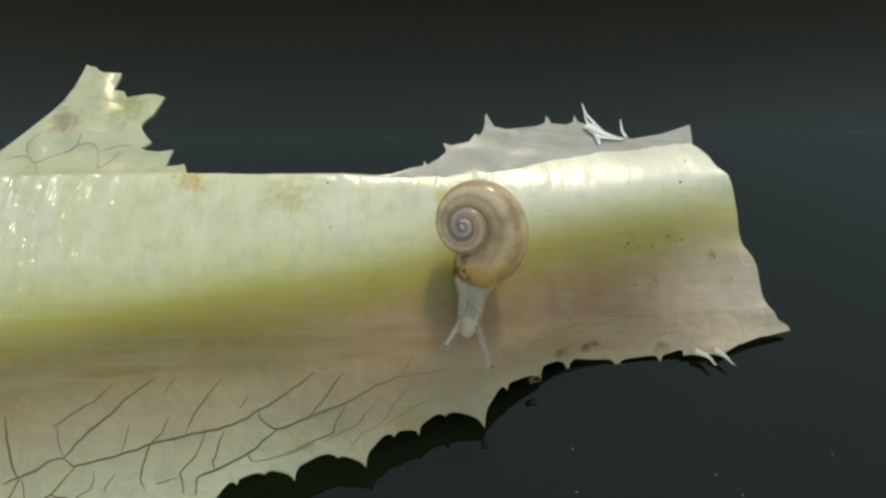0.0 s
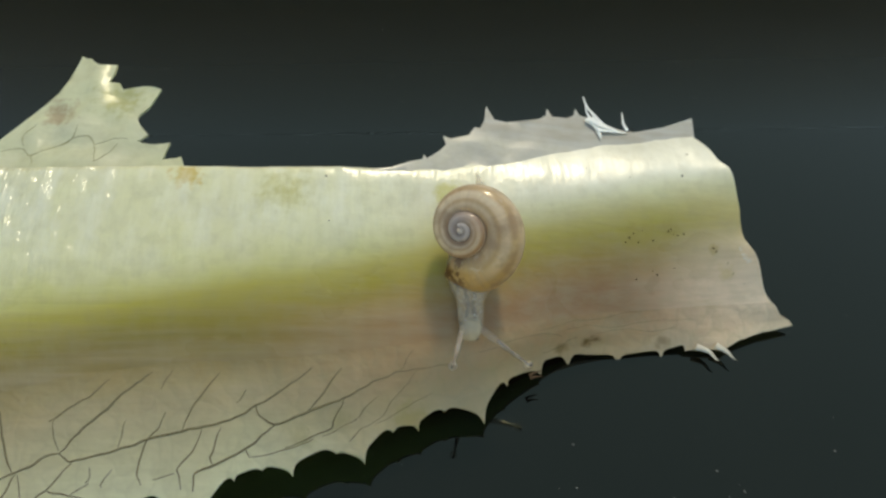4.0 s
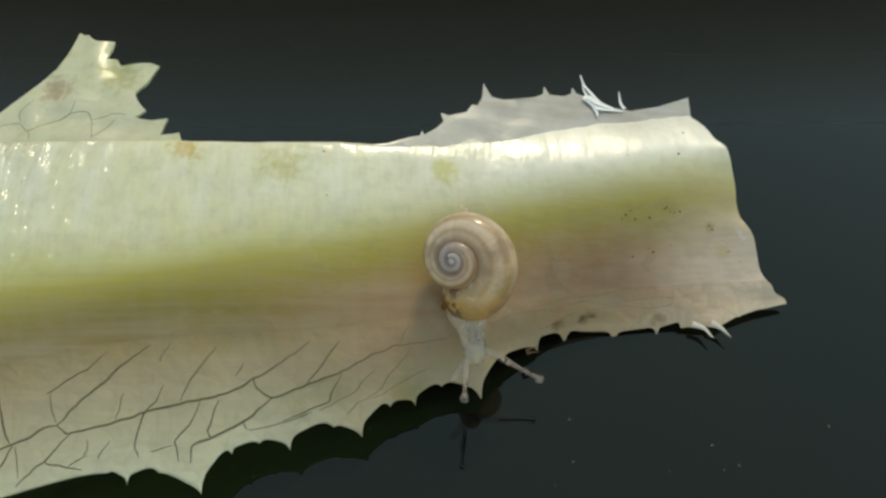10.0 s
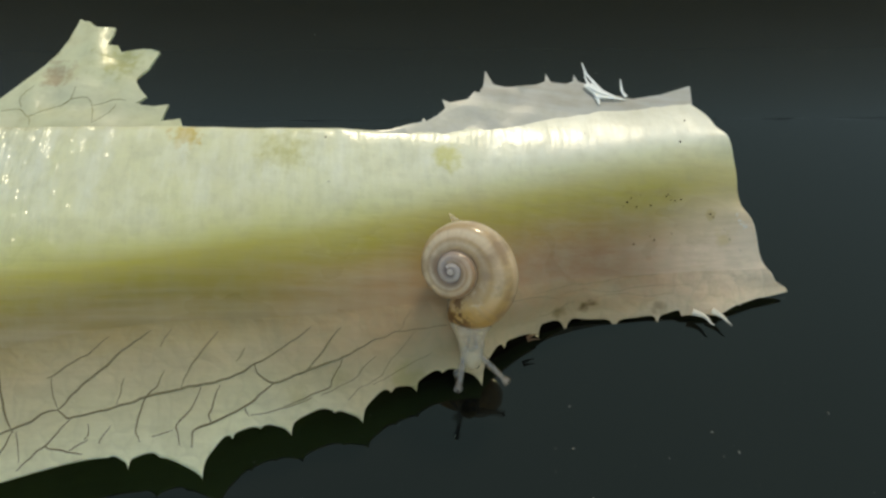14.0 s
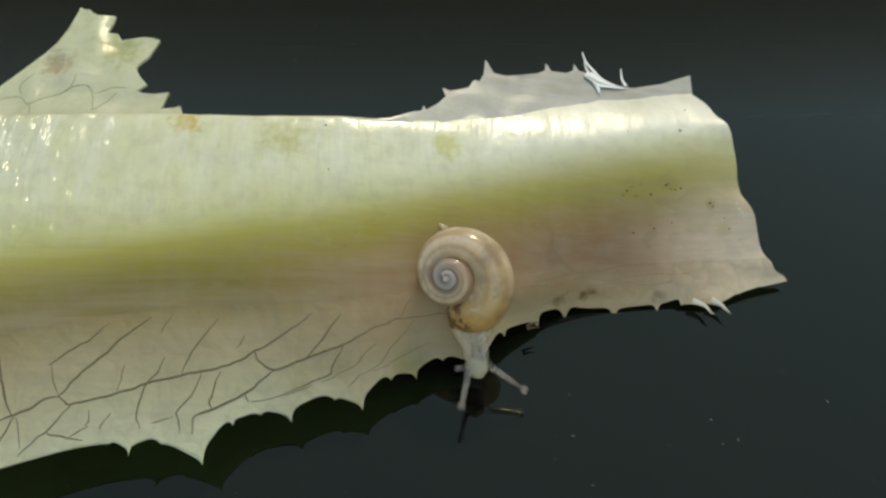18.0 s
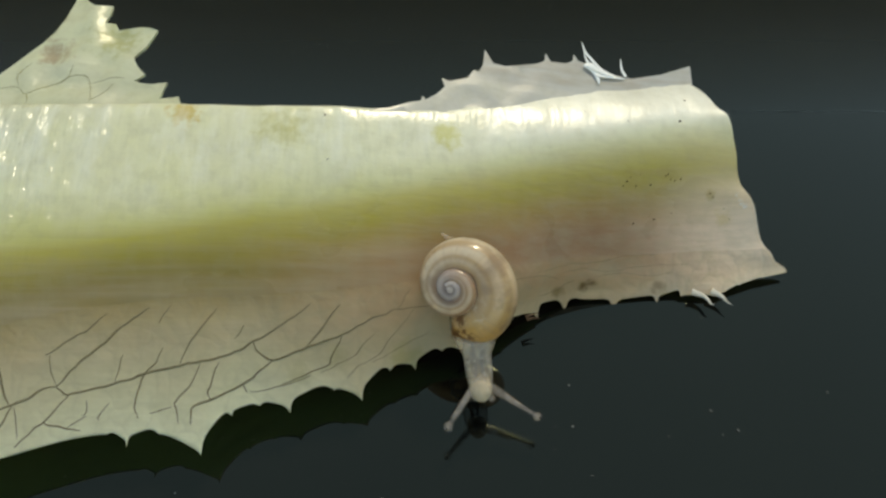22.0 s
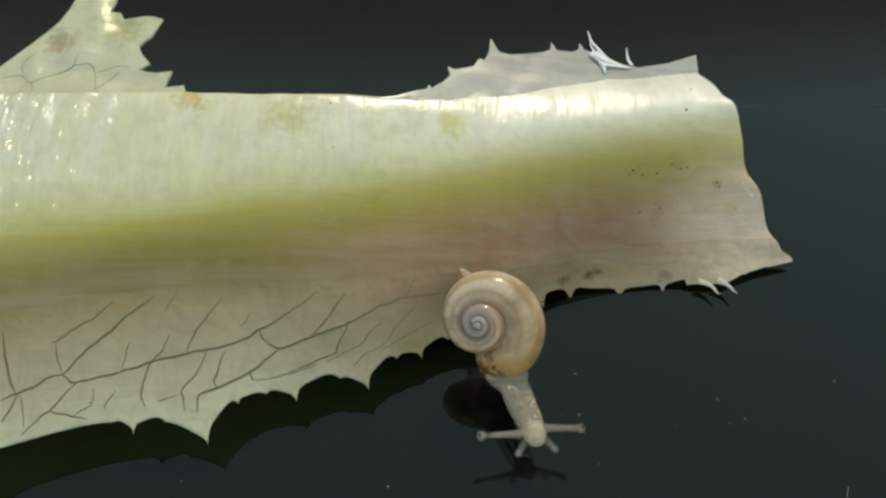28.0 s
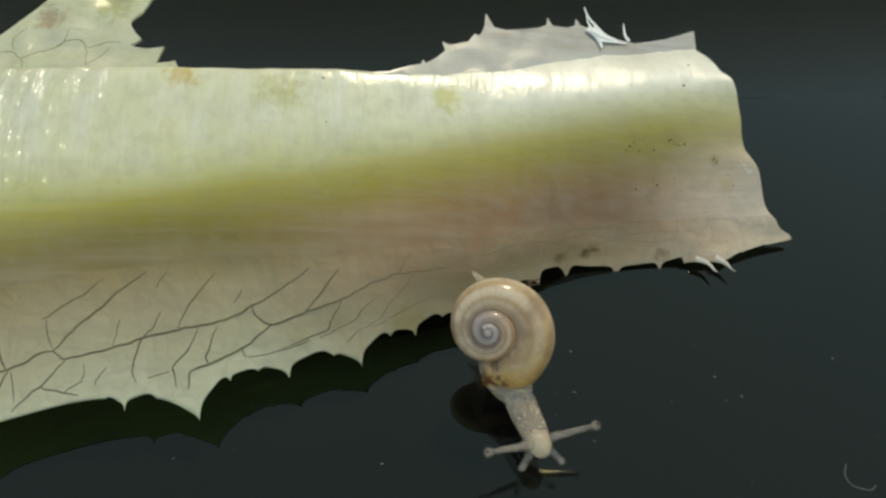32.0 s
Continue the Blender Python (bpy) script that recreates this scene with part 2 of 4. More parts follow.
def shell_material():
    s = Shade("snail_shell")
    c = s.coords("UV")
    uv = s.add("SeparateXYZ", Vector=c)
    o = s.coords()
    along_, across_ = uv.outputs[0], uv.outputs[1]
    grow = s.noise(s.stretch(c, (230, 1.2, 1)), 1.0, 5, 0.65)
    wide = s.noise(s.stretch(c, (40, 0.8, 1)), 1.0, 3, 0.5)
    blotch = s.noise(o, 700, 4)
    cloud = s.noise(o, 330, 3)
    col = s.ramp(along_, [(0.0, (0.58, 0.51, 0.50)), (0.22, (0.44, 0.38, 0.38)), (0.38, (0.46, 0.38, 0.37)), (0.46, (0.50, 0.34, 0.25)), (0.53, (0.52, 0.29, 0.14)), (0.60, (0.46, 0.28, 0.17)), (0.66, (0.54, 0.38, 0.25)), (0.80, (0.62, 0.44, 0.26)), (0.91, (0.60, 0.39, 0.18)), (0.965, (0.62, 0.37, 0.11)), (1.0, (0.50, 0.27, 0.07))])
    # darker towards the seam, pale bands beside it; the outer rim's highlight is painted pale
    seam = s.ramp(across_, [(0.20, grey(0)), (0.285, grey(0.5)), (0.31, grey(0.8)), (0.36, grey(0.8)), (0.5, grey(0))])
    col = s.mix(s.math("MULTIPLY", seam, 0.75), col, (0.24, 0.16, 0.13, 1))
    bands_and_rim = s.ramp(across_, [(0.0, grey(0.9)), (0.05, grey(0.65)), (0.08, grey(0.05)), (0.115, grey(0.0)), (0.15, grey(0.75)), (0.19, grey(0.6)), (0.215, grey(0.0)), (0.25, grey(0.5)), (0.285, grey(0.0)), (0.9, grey(0.1)), (1.0, grey(0.75))])
    col = s.mix(s.math("MULTIPLY", bands_and_rim, s.ramp(along_, [(0.40, grey(0.2)), (0.66, grey(0.9)), (0.84, grey(0.85)), (0.95, grey(0.15))])), col, (0.92, 0.80, 0.63, 1))
    # brown clouds under the last turn, growth lines, chalky spots
    dusk = s.math("MULTIPLY", s.ramp(cloud, [(0.46, grey(0)), (0.62, grey(0.5))]), s.ramp(along_, [(0.55, grey(0)), (0.68, grey(1))]))
    col = s.mix(dusk, col, (0.26, 0.16, 0.095, 1))
    col = s.mix(s.ramp(wide, [(0.48, grey(0)), (0.75, grey(0.3))]), col, (0.40, 0.27, 0.18, 1))
    col = s.mix(s.ramp(grow, [(0.48, grey(0)), (0.78, grey(0.35))]), col, (0.40, 0.28, 0.20, 1))
    col = s.mix(s.math("MULTIPLY", s.ramp(blotch, [(0.50, grey(0)), (0.64, grey(0.4))]), s.ramp(cloud, [(0.36, grey(1)), (0.5, grey(0))])), col, (0.82, 0.74, 0.62, 1))
    # rusty marks along the lip
    rust = s.math("MULTIPLY", s.ramp(along_, [(0.962, grey(0)), (0.978, grey(1))]), s.ramp(s.noise(o, 800, 3), [(0.45, grey(0)), (0.54, grey(0.95))]))
    col = s.mix(rust, col, (0.15, 0.06, 0.015, 1))
    s.set(Base_Color=col, Roughness=s.ramp(blotch, [(0.3, grey(0.30)), (0.7, grey(0.48))]), IOR=1.5, Coat_Weight=0.7, Coat_Roughness=0.14)
    n = s.bump(grow, 0.35, 0.00010)
    s.set(Normal=s.bump(wide, 0.3, 0.00025, n))
    s.thin(col, 0.36)
    return s.m


TABLE = table_material()
# olive below the ridge, darkened further: the near side's shade is in these stops
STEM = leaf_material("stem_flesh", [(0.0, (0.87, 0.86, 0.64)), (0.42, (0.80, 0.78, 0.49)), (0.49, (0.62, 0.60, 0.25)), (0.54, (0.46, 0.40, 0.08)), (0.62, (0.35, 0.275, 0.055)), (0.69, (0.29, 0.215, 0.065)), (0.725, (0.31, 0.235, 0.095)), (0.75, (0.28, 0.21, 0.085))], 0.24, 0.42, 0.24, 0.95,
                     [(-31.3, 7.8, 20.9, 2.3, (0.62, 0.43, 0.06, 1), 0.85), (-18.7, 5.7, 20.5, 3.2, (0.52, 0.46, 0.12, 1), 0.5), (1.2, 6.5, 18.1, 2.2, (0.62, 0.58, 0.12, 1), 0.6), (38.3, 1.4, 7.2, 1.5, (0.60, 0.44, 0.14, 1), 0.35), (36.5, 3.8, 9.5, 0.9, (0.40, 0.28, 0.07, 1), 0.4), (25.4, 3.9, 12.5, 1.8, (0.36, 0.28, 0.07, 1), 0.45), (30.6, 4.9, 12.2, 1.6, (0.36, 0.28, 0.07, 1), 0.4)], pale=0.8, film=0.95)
# both stop lists are dark at 0.75: painted shade of the foot's crease
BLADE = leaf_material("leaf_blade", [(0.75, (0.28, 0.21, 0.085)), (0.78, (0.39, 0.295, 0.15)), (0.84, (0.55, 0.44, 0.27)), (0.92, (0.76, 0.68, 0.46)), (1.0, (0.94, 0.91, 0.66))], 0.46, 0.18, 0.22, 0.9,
                      [(15.9, -7.3, 2.9, 1.3, (0.25, 0.15, 0.06, 1), 0.75), (19.4, -6.35, 2.7, 0.9, (0.16, 0.09, 0.03, 1), 0.9), (20.6, -6.1, 3.1, 0.8, (0.18, 0.10, 0.04, 1), 0.8), (29.9, -5.7, 1.7, 1.3, (0.28, 0.17, 0.09, 1), 0.6), (-3.6, -18.0, 5.2, 2.6, (0.42, 0.33, 0.12, 1), 0.6), (-11.6, -19.2, 7.3, 1.6, (0.42, 0.35, 0.16, 1), 0.45), (-16.5, -21.0, 6.7, 1.6, (0.42, 0.35, 0.16, 1), 0.45)], net=0.16)
# a brown stain, then an olive patch that paints the shade of a folded facet
LOBE = leaf_material("thin_leaf_lobe", [(0.0, (0.66, 0.66, 0.45)), (1.0, (0.68, 0.68, 0.46))], 0.22, 0.10, 0.20, 0.0,
                     [(-51.5, 20.3, 20.0, 2.6, (0.36, 0.22, 0.13, 1), 0.6), (-43.6, 22.9, 20.2, 3.6, (0.42, 0.40, 0.12, 1), 0.55)], film=0.35)
LOBE_PALE = leaf_material("thin_grey_leaf_lobe", [(0.0, (0.66, 0.63, 0.57)), (1.0, (0.60, 0.585, 0.55))], 0.3, 0.5, 0.28, 0.0, film=0.12)
VEIN = plain("leaf_vein", (0.175, 0.15, 0.088), 0.95, ior=1.15)
VEIN_PALE = plain("pale_leaf_vein", (0.36, 0.33, 0.18), 0.95, ior=1.15)
UNDERSIDE = leaf_material("leaf_underside", [(0.7, (0.52, 0.74, 0.46)), (1.0, (0.58, 0.82, 0.52))], 0.95, 0.2, 0.4)
FIBRE_GLINT = plain("white_fibre_and_glint", (0.86, 0.86, 0.83), 0.18, 0, 0.06)
SHELL = shell_material()
FLESH = plain("snail_flesh", (0.82, 0.66, 0.48), 0.22, 0.70, 0.2, 700)
HEAD_FLESH = plain("pale_head_flesh", (0.74, 0.61, 0.43), 0.25, 0.45, 0.2, 700)
STALK = plain("clear_tentacle_flesh", (0.64, 0.55, 0.47), 0.5, 0.84, 0.15, 600, ior=1.15)
NERVE = plain("grey_tentacle_core", (0.16, 0.13, 0.13), 0.6, 0.35)
EYE = plain("black_eye", (0.03, 0.025, 0.025), 0.2)
DIRT = plain("dark_brown_grit", (0.055, 0.03, 0.012), 0.9, ior=1.15)
BARB = plain("withered_brown_tip", (0.07, 0.04, 0.02), 0.8)
DUST = plain("pale_dust", (0.17, 0.17, 0.16), 0.7)
SLIME = plain("clear_slime", (0.88, 0.88, 0.86), 0.05, 0.25, 0.05)
MANTLE = plain("ochre_mantle", (0.70, 0.52, 0.30), 0.4, 0.3, 0.35)


# ---- building helpers ----
from mathutils.bvhtree import BVHTree


def linked(name, bm, material, parent=None, label="", smooth=True):
    me = bpy.data.meshes.new(name)
    for e in bm.edges:
        e.smooth = len(e.link_faces) != 2 or e.calc_face_angle() < 0.95
    bm.to_mesh(me)
    bm.free()
    me.materials.append(material)
    if smooth:
        me.shade_smooth()
    ob = new(name, me)
    if parent:
        ob.parent = parent
    return tagged(ob, label)


def part(name, bm, material, parent, label=""):
    return linked(name, bm, material, parent, label)


SLOPES = {}


def herm(tab, x, col):
    """A smooth curve through the rows of tab, by their first column."""
    key = (id(tab), col)
    if key not in SLOPES:
        xs, ys = [r[0] for r in tab], [r[col] for r in tab]
        SLOPES[key] = xs, ys, [float(g) for g in np.gradient(np.array(ys), np.array(xs))]
    xs, ys, m = SLOPES[key]
    i = 0
    while i < len(xs) - 2 and x > xs[i + 1]:
        i += 1
    h = xs[i + 1] - xs[i]
    s = (x - xs[i]) / h
    if s < 0 or s > 1:
        return ys[0] + m[0] * (x - xs[0]) if s < 0 else ys[-1] + m[-1] * (x - xs[-1])
    return (2 * s**3 - 3 * s**2 + 1) * ys[i] + (s**3 - 2 * s**2 + s) * h * m[i] + (3 * s**2 - 2 * s**3) * ys[i + 1] + (s**3 - s**2) * h * m[i + 1]


# ---- the leaf: millimetres ----
# along its length: the far crest of the midrib, the ridge where it turns down, its foot, and the tips of the teeth
CREST = [(-68.1, 9.8, 20.3), (-55.7, 9.5, 20.7), (-32.7, 9.0, 21.2), (-23.5, 8.7, 21.2), (-12.9, 8.8, 21.0), (-5.9, 9.3, 19.9), (1.2, 10.2, 18.8), (12.4, 13.2, 17.5), (24.4, 17.0, 16.0), (37.0, 19.8, 14.5), (51.4, 22.0, 13.5)]
RIDGE = [(-62.5, -10.0, 16.2), (-51.6, -8.7, 16.6), (-32.2, -6.3, 17.0), (-12.5, -2.7, 17.2), (1.2, 1.4, 16.6), (12.0, 4.7, 16.1), (23.5, 7.8, 15.7), (37.9, 10.8, 14.4), (49.3, 12.3, 13.7)]
FOOT = [(-61.2, -20.2, 11.2), (-50.9, -17.5, 11.8), (-41.6, -15.4, 12.1), (-32.1, -14.0, 12.2), (-18.9, -13.3, 12.0), (-5.7, -11.6, 11.6), (4.6, -9.3, 10.5), (15.7, -5.2, 7.4), (31.4, -2.5, 5.0), (47.4, -0.7, 3.6)]
TIPS = [(-58.8, -36.5, 6.0, 0.3), (-52.3, -33.0, 6.0, 0.9), (-37.4, -28.1, 6.0, 0.6), (-35.1, -29.3, 6.0, 1.0), (-31.6, -28.0, 5.8, 0.4), (-26.7, -30.2, 5.7, 1.7), (-23.7, -25.7, 5.5, 0.6), (-20.7, -24.4, 5.4, 0.6), (-17.2, -24.9, 5.4, 1.3), (-12.2, -22.4, 5.4, 0.4), (-8.9, -23.2, 5.4, 1.3), (-5.6, -19.7, 5.2, 0.6), (-2.6, -19.1, 5.0, 0.9), (0.6, -16.9, 4.8, 0.7), (5.6, -17.5, 4.6, 1.5), (8.6, -13.0, 4.2, 0.7), (13.3, -10.3, 3.0, 1.1), (17.3, -8.2, 1.4, 1.0), (24.0, -8.0, 1.1, 0.9), (29.9, -7.3, 1.1, 0.75), (33.0, -6.7, 1.3, 0.05), (36.0, -6.7, 1.5, 0.05), (38.3, -6.9, 1.6, 0.3), (41.2, -5.3, 1.6, 0.15), (44.5, -4.1, 1.6, 0.0), (48.1, -3.2, 1.7, 0.0)]
CUT_AT = [0, 0.25, 0.4, 0.65, 0.8, 1, 1.15, 1.3, 1.45, 1.6, 1.75, 1.9, 2.1, 2.5, 3]
CUT_X = [35.6, 36.6, 37.2, 37.9, 39.0, 39.7, 40.2, 40.4, 41.0, 42.4, 43.3, 44.1, 45.4, 46.6, 47.9]
LOBE_A = [(-65.4, 9.2), (-65.4, 9.5), (-61.6, 12.4), (-58.1, 16.1), (-55.9, 19.0), (-53.6, 22.1), (-52.5, 24.0), (-51.6, 26.7), (-51.1, 29.2), (-50.9, 30.8), (-50.1, 30.3), (-49.3, 30.1), (-48.5, 29.0), (-47.6, 28.3), (-46.6, 28.8), (-45.5, 29.0), (-45.5, 27.8), (-45.8, 26.1), (-45.9, 25.6), (-45.1, 25.7), (-44.4, 25.6), (-43.8, 24.6)]
LOBE_A += [(-42.6, 24.8), (-41.0, 25.0), (-39.6, 24.9), (-38.4, 24.4), (-38.9, 22.9), (-39.4, 21.3), (-40.1, 20.3), (-40.5, 19.3), (-40.4, 18.6), (-39.7, 17.5), (-38.7, 16.4), (-39.5, 15.6), (-40.0, 15.4), (-39.1, 15.0), (-37.5, 14.8), (-36.2, 14.9), (-35.5, 15.0), (-35.8, 13.8), (-35.9, 12.7), (-36.1, 12.2), (-35.2, 12.3), (-34.3, 12.4), (-33.6, 12.6), (-33.3, 11.9), (-33.0, 11.0), (-32.7, 9.2)]
LOBE_B = [(-9.8, 8.5), (-9.8, 8.7), (-6.0, 9.6), (-3.5, 10.8), (-2.0, 11.3), (-1.8, 12.0), (-1.4, 11.5), (0.1, 12.7), (1.1, 13.9), (0.7, 15.1), (1.7, 14.8), (4.1, 15.7), (4.9, 17.0), (5.6, 16.9), (6.2, 18.1), (6.5, 20.5), (7.6, 18.5), (9.2, 18.3), (13.6, 19.4), (14.7, 20.1), (14.9, 21.3), (15.6, 20.1), (17.7, 20.2), (18.7, 20.8), (18.9, 21.9), (19.5, 20.9), (21.6, 20.5), (23.9, 19.5), (27.1, 19.3), (31.3, 20.6), (35.9, 22.7), (35.8, 19.6), (34.5, 18.4), (24.0, 16.1), (12.4, 12.4), (1.2, 9.4)]
HOOK_0 = [(34.2, -6.4, 1.5), (35.7, -7.2, 1.6), (36.4, -8.4, 1.6), (36.8, -8.5, 1.6)]
HOOK_1 = [(36.8, -6.3, 1.6), (38.0, -7.2, 1.6), (38.6, -8.1, 1.6), (39.1, -8.6, 1.6)]
BARB_0 = [(11.4, -11.4, 3.4), (12.3, -11.0, 3.4), (13.1, -10.8, 3.4)]
BARB_1 = [(11.5, -11.8, 3.4), (12.3, -11.6, 3.4), (13.2, -11.6, 3.4)]
STRAND_0 = [(24.5, 18.8, 16.7), (22.7, 19.6, 17.2), (21.4, 21.1, 17.8), (20.6, 22.2, 18.2), (20.2, 23.8, 18.6)]
STRAND_1 = [(20.9, 20.5, 17.8), (20.5, 21.3, 18.0), (20.4, 22.4, 18.3)]
STRAND_2 = [(26.1, 19.2, 16.5), (25.6, 20.2, 16.8), (25.6, 22.0, 17.2)]
STRAND_3 = [(20.4, 20.3, 17.8), (21.5, 19.4, 17.4), (22.0, 18.2, 17.0), (22.1, 17.4, 16.8)]
STRAND_4 = [(21.7, 18.9, 17.2), (23.4, 18.8, 16.9), (25.9, 18.8, 16.4)]
STRAND_5 = [(20.9, 20.2, 17.8), (22.3, 19.3, 17.4), (24.4, 18.9, 16.8)]
VEINS = []
VEINS.append(("M", [(-49.7, -26.3, 7.9), (-48.1, -25.4, 8.1), (-46.3, -24.6, 8.2), (-44.9, -23.7, 8.3), (-43.5, -23.3, 8.4)]))
VEINS.append(("M", [(-43.5, -23.3, 8.4), (-42.8, -23.8, 8.1), (-42.0, -24.1, 8.0), (-39.2, -23.5, 8.1), (-36.4, -22.7, 8.2), (-33.4, -21.7, 8.4), (-29.7, -20.9, 8.8), (-26.9, -20.4, 9.0), (-23.9, -19.4, 8.8), (-21.6, -18.0, 9.3), (-19.4, -16.9, 9.7), (-16.8, -15.4, 10.5), (-15.0, -14.1, 11.2)]))
VEINS.append(("M", [(-43.5, -23.3, 8.4), (-41.5, -21.3, 9.3), (-38.4, -18.7, 10.3), (-36.4, -16.8, 11.0), (-33.6, -14.8, 11.8)]))
VEINS.append(("S", [(-45.0, -20.2, 10.0), (-43.8, -19.6, 10.3), (-41.8, -18.3, 10.9), (-40.0, -17.2, 11.3), (-38.3, -15.5, 11.8)]))
VEINS.append(("F", [(-44.4, -20.1, 10.0), (-44.2, -21.7, 9.2), (-43.6, -23.1, 8.5)]))
VEINS.append(("M", [(-50.4, -19.3, 11.0), (-49.9, -21.6, 9.9), (-49.2, -23.9, 8.9), (-48.4, -25.4, 8.1)]))
VEINS.append(("S", [(-48.0, -25.6, 7.9), (-48.9, -27.5, 7.3), (-49.4, -28.5, 7.0)]))
VEINS.append(("F", [(-47.7, -25.7, 7.8), (-47.4, -26.9, 7.3), (-47.0, -28.9, 6.4)]))
VEINS.append(("S", [(-41.9, -24.2, 7.9), (-43.2, -25.6, 7.4), (-44.5, -27.0, 6.9), (-45.7, -28.0, 6.6), (-47.2, -29.7, 6.1)]))
VEINS.append(("S", [(-44.5, -27.0, 6.9), (-43.7, -27.3, 6.7), (-42.2, -27.5, 6.4), (-40.3, -27.7, 6.2)]))
VEINS.append(("F", [(-42.0, -27.5, 6.4), (-40.8, -26.9, 6.6), (-39.8, -26.3, 6.8)]))
VEINS.append(("F", [(-39.9, -24.7, 7.6), (-39.9, -25.9, 7.1), (-40.3, -26.3, 6.9)]))
VEINS.append(("F", [(-37.4, -24.8, 7.3), (-38.5, -26.3, 6.8), (-38.4, -26.8, 6.5)]))
VEINS.append(("F", [(-36.2, -19.9, 9.5), (-36.5, -21.1, 9.0), (-36.9, -22.7, 8.3)]))
VEINS.append(("S", [(-31.7, -18.9, 9.8), (-32.5, -20.6, 8.9), (-33.7, -21.8, 8.4), (-34.4, -24.0, 7.5), (-34.5, -25.4, 6.9), (-34.1, -26.4, 6.4)]))
VEINS.append(("S", [(-25.8, -14.8, 11.4), (-27.5, -17.0, 10.6), (-28.8, -18.9, 9.8), (-29.7, -20.9, 8.8)]))
VEINS.append(("S", [(-25.3, -20.4, 8.7), (-26.2, -23.0, 7.7), (-26.4, -23.8, 7.3), (-26.0, -24.3, 7.0)]))
VEINS.append(("S", [(-27.4, -20.7, 8.9), (-28.4, -23.1, 7.9), (-30.0, -24.7, 7.1), (-29.7, -25.6, 6.8), (-29.5, -26.9, 6.2)]))
VEINS.append(("M", [(-19.2, -19.7, 8.0), (-21.0, -21.1, 7.3), (-22.6, -22.3, 6.8), (-26.0, -24.3, 7.0), (-27.9, -25.2, 6.9), (-28.1, -27.0, 6.1)]))
VEINS.append(("F", [(-22.6, -22.3, 6.8), (-22.4, -22.7, 6.5), (-22.1, -23.2, 6.1)]))
VEINS.append(("M", [(-21.5, -18.0, 9.2), (-21.1, -18.9, 8.7), (-20.1, -19.5, 8.2), (-19.2, -19.7, 8.0), (-17.4, -19.2, 8.1), (-15.5, -18.4, 8.3), (-11.2, -16.9, 8.9), (-8.9, -15.7, 9.3), (-6.4, -14.6, 9.6), (-4.6, -13.9, 9.6), (-2.2, -13.4, 9.4), (1.0, -12.6, 9.1)]))
VEINS.append(("F", [(-22.7, -16.5, 10.2), (-23.1, -17.1, 9.9), (-23.6, -17.9, 9.6)]))
VEINS.append(("F", [(-14.8, -21.0, 6.3), (-17.9, -22.2, 6.2), (-21.9, -23.1, 6.2)]))
VEINS.append(("F", [(-30.3, -25.2, 6.9), (-31.8, -25.6, 6.6), (-32.8, -25.9, 6.6)]))
VEINS.append(("S", [(-15.5, -18.4, 8.3), (-14.1, -17.0, 9.1), (-12.5, -15.1, 10.3), (-11.5, -14.0, 10.8)]))
VEINS.append(("F", [(-4.6, -13.9, 9.6), (-3.8, -12.6, 10.5), (-3.1, -11.8, 11.0)]))
VEINS.append(("S", [(-18.1, -22.1, 6.3), (-15.0, -20.8, 6.5), (-12.9, -19.9, 6.9), (-12.4, -19.0, 7.5), (-11.2, -17.0, 8.8)]))
VEINS.append(("F", [(-13.7, -20.7, 6.4), (-9.9, -19.0, 7.2), (-8.9, -17.8, 7.8), (-7.3, -16.5, 8.3)]))
VEINS.append(("F", [(-9.6, -20.0, 6.4), (-7.0, -18.4, 6.6), (-5.8, -16.8, 7.3), (-4.8, -15.8, 7.8), (-2.6, -13.6, 9.4)]))
VEINS.append(("F", [(-7.7, -19.2, 6.2), (-5.1, -17.7, 6.2), (-2.8, -16.3, 6.5), (-0.8, -15.3, 6.7)]))
VEINS.append(("F", [(-10.6, -21.1, 5.7), (-10.0, -20.5, 6.1), (-9.3, -19.9, 6.3)]))
VEINS.append(("F", [(-31.2, -14.6, 11.9), (-31.9, -15.7, 11.4), (-32.4, -16.6, 11.0)]))
VEINS.append(("F", [(4.8, -11.0, 9.0), (6.9, -10.3, 8.7), (9.3, -8.9, 8.2)]))
VEINS.append(("F", [(13.3, -8.4, 4.1), (16.0, -7.1, 3.6), (18.1, -6.2, 4.5)]))
VEINS.append(("F", [(12.7, -7.1, 7.3), (16.5, -5.5, 6.7), (20.4, -4.6, 5.9), (24.3, -3.6, 5.8), (29.8, -2.7, 5.1)]))
VEINS.append(("F", [(16.6, -6.0, 5.8), (19.7, -5.2, 5.5), (23.6, -4.9, 4.5), (27.5, -4.1, 4.4), (34.5, -3.3, 3.9)]))
VEINS.append(("F", [(8.1, -9.5, 8.6), (12.7, -7.4, 6.8), (15.9, -6.6, 5.2)]))
VEINS.append(("F", [(20.6, -5.7, 4.2), (24.4, -5.0, 4.2), (28.4, -4.9, 3.3), (31.5, -4.3, 3.4)]))
VEINS.append(("L", [(-44.8, 11.6, 19.5), (-43.4, 13.3, 19.3), (-42.4, 15.0, 19.5)]))
VEINS.append(("L", [(-53.5, 13.2, 19.2), (-52.9, 11.4, 19.3)]))
VEINS.append(("L", [(-57.8, 13.7, 19.3), (-55.2, 14.5, 19.2), (-53.5, 13.1, 19.2), (-50.5, 15.0, 19.1), (-47.1, 16.3, 19.6), (-45.9, 15.4, 19.1), (-44.7, 11.6, 19.5)]))
VEINS.append(("L", [(-55.0, 14.8, 19.3), (-55.3, 16.3, 19.7), (-53.9, 18.2, 20.0)]))
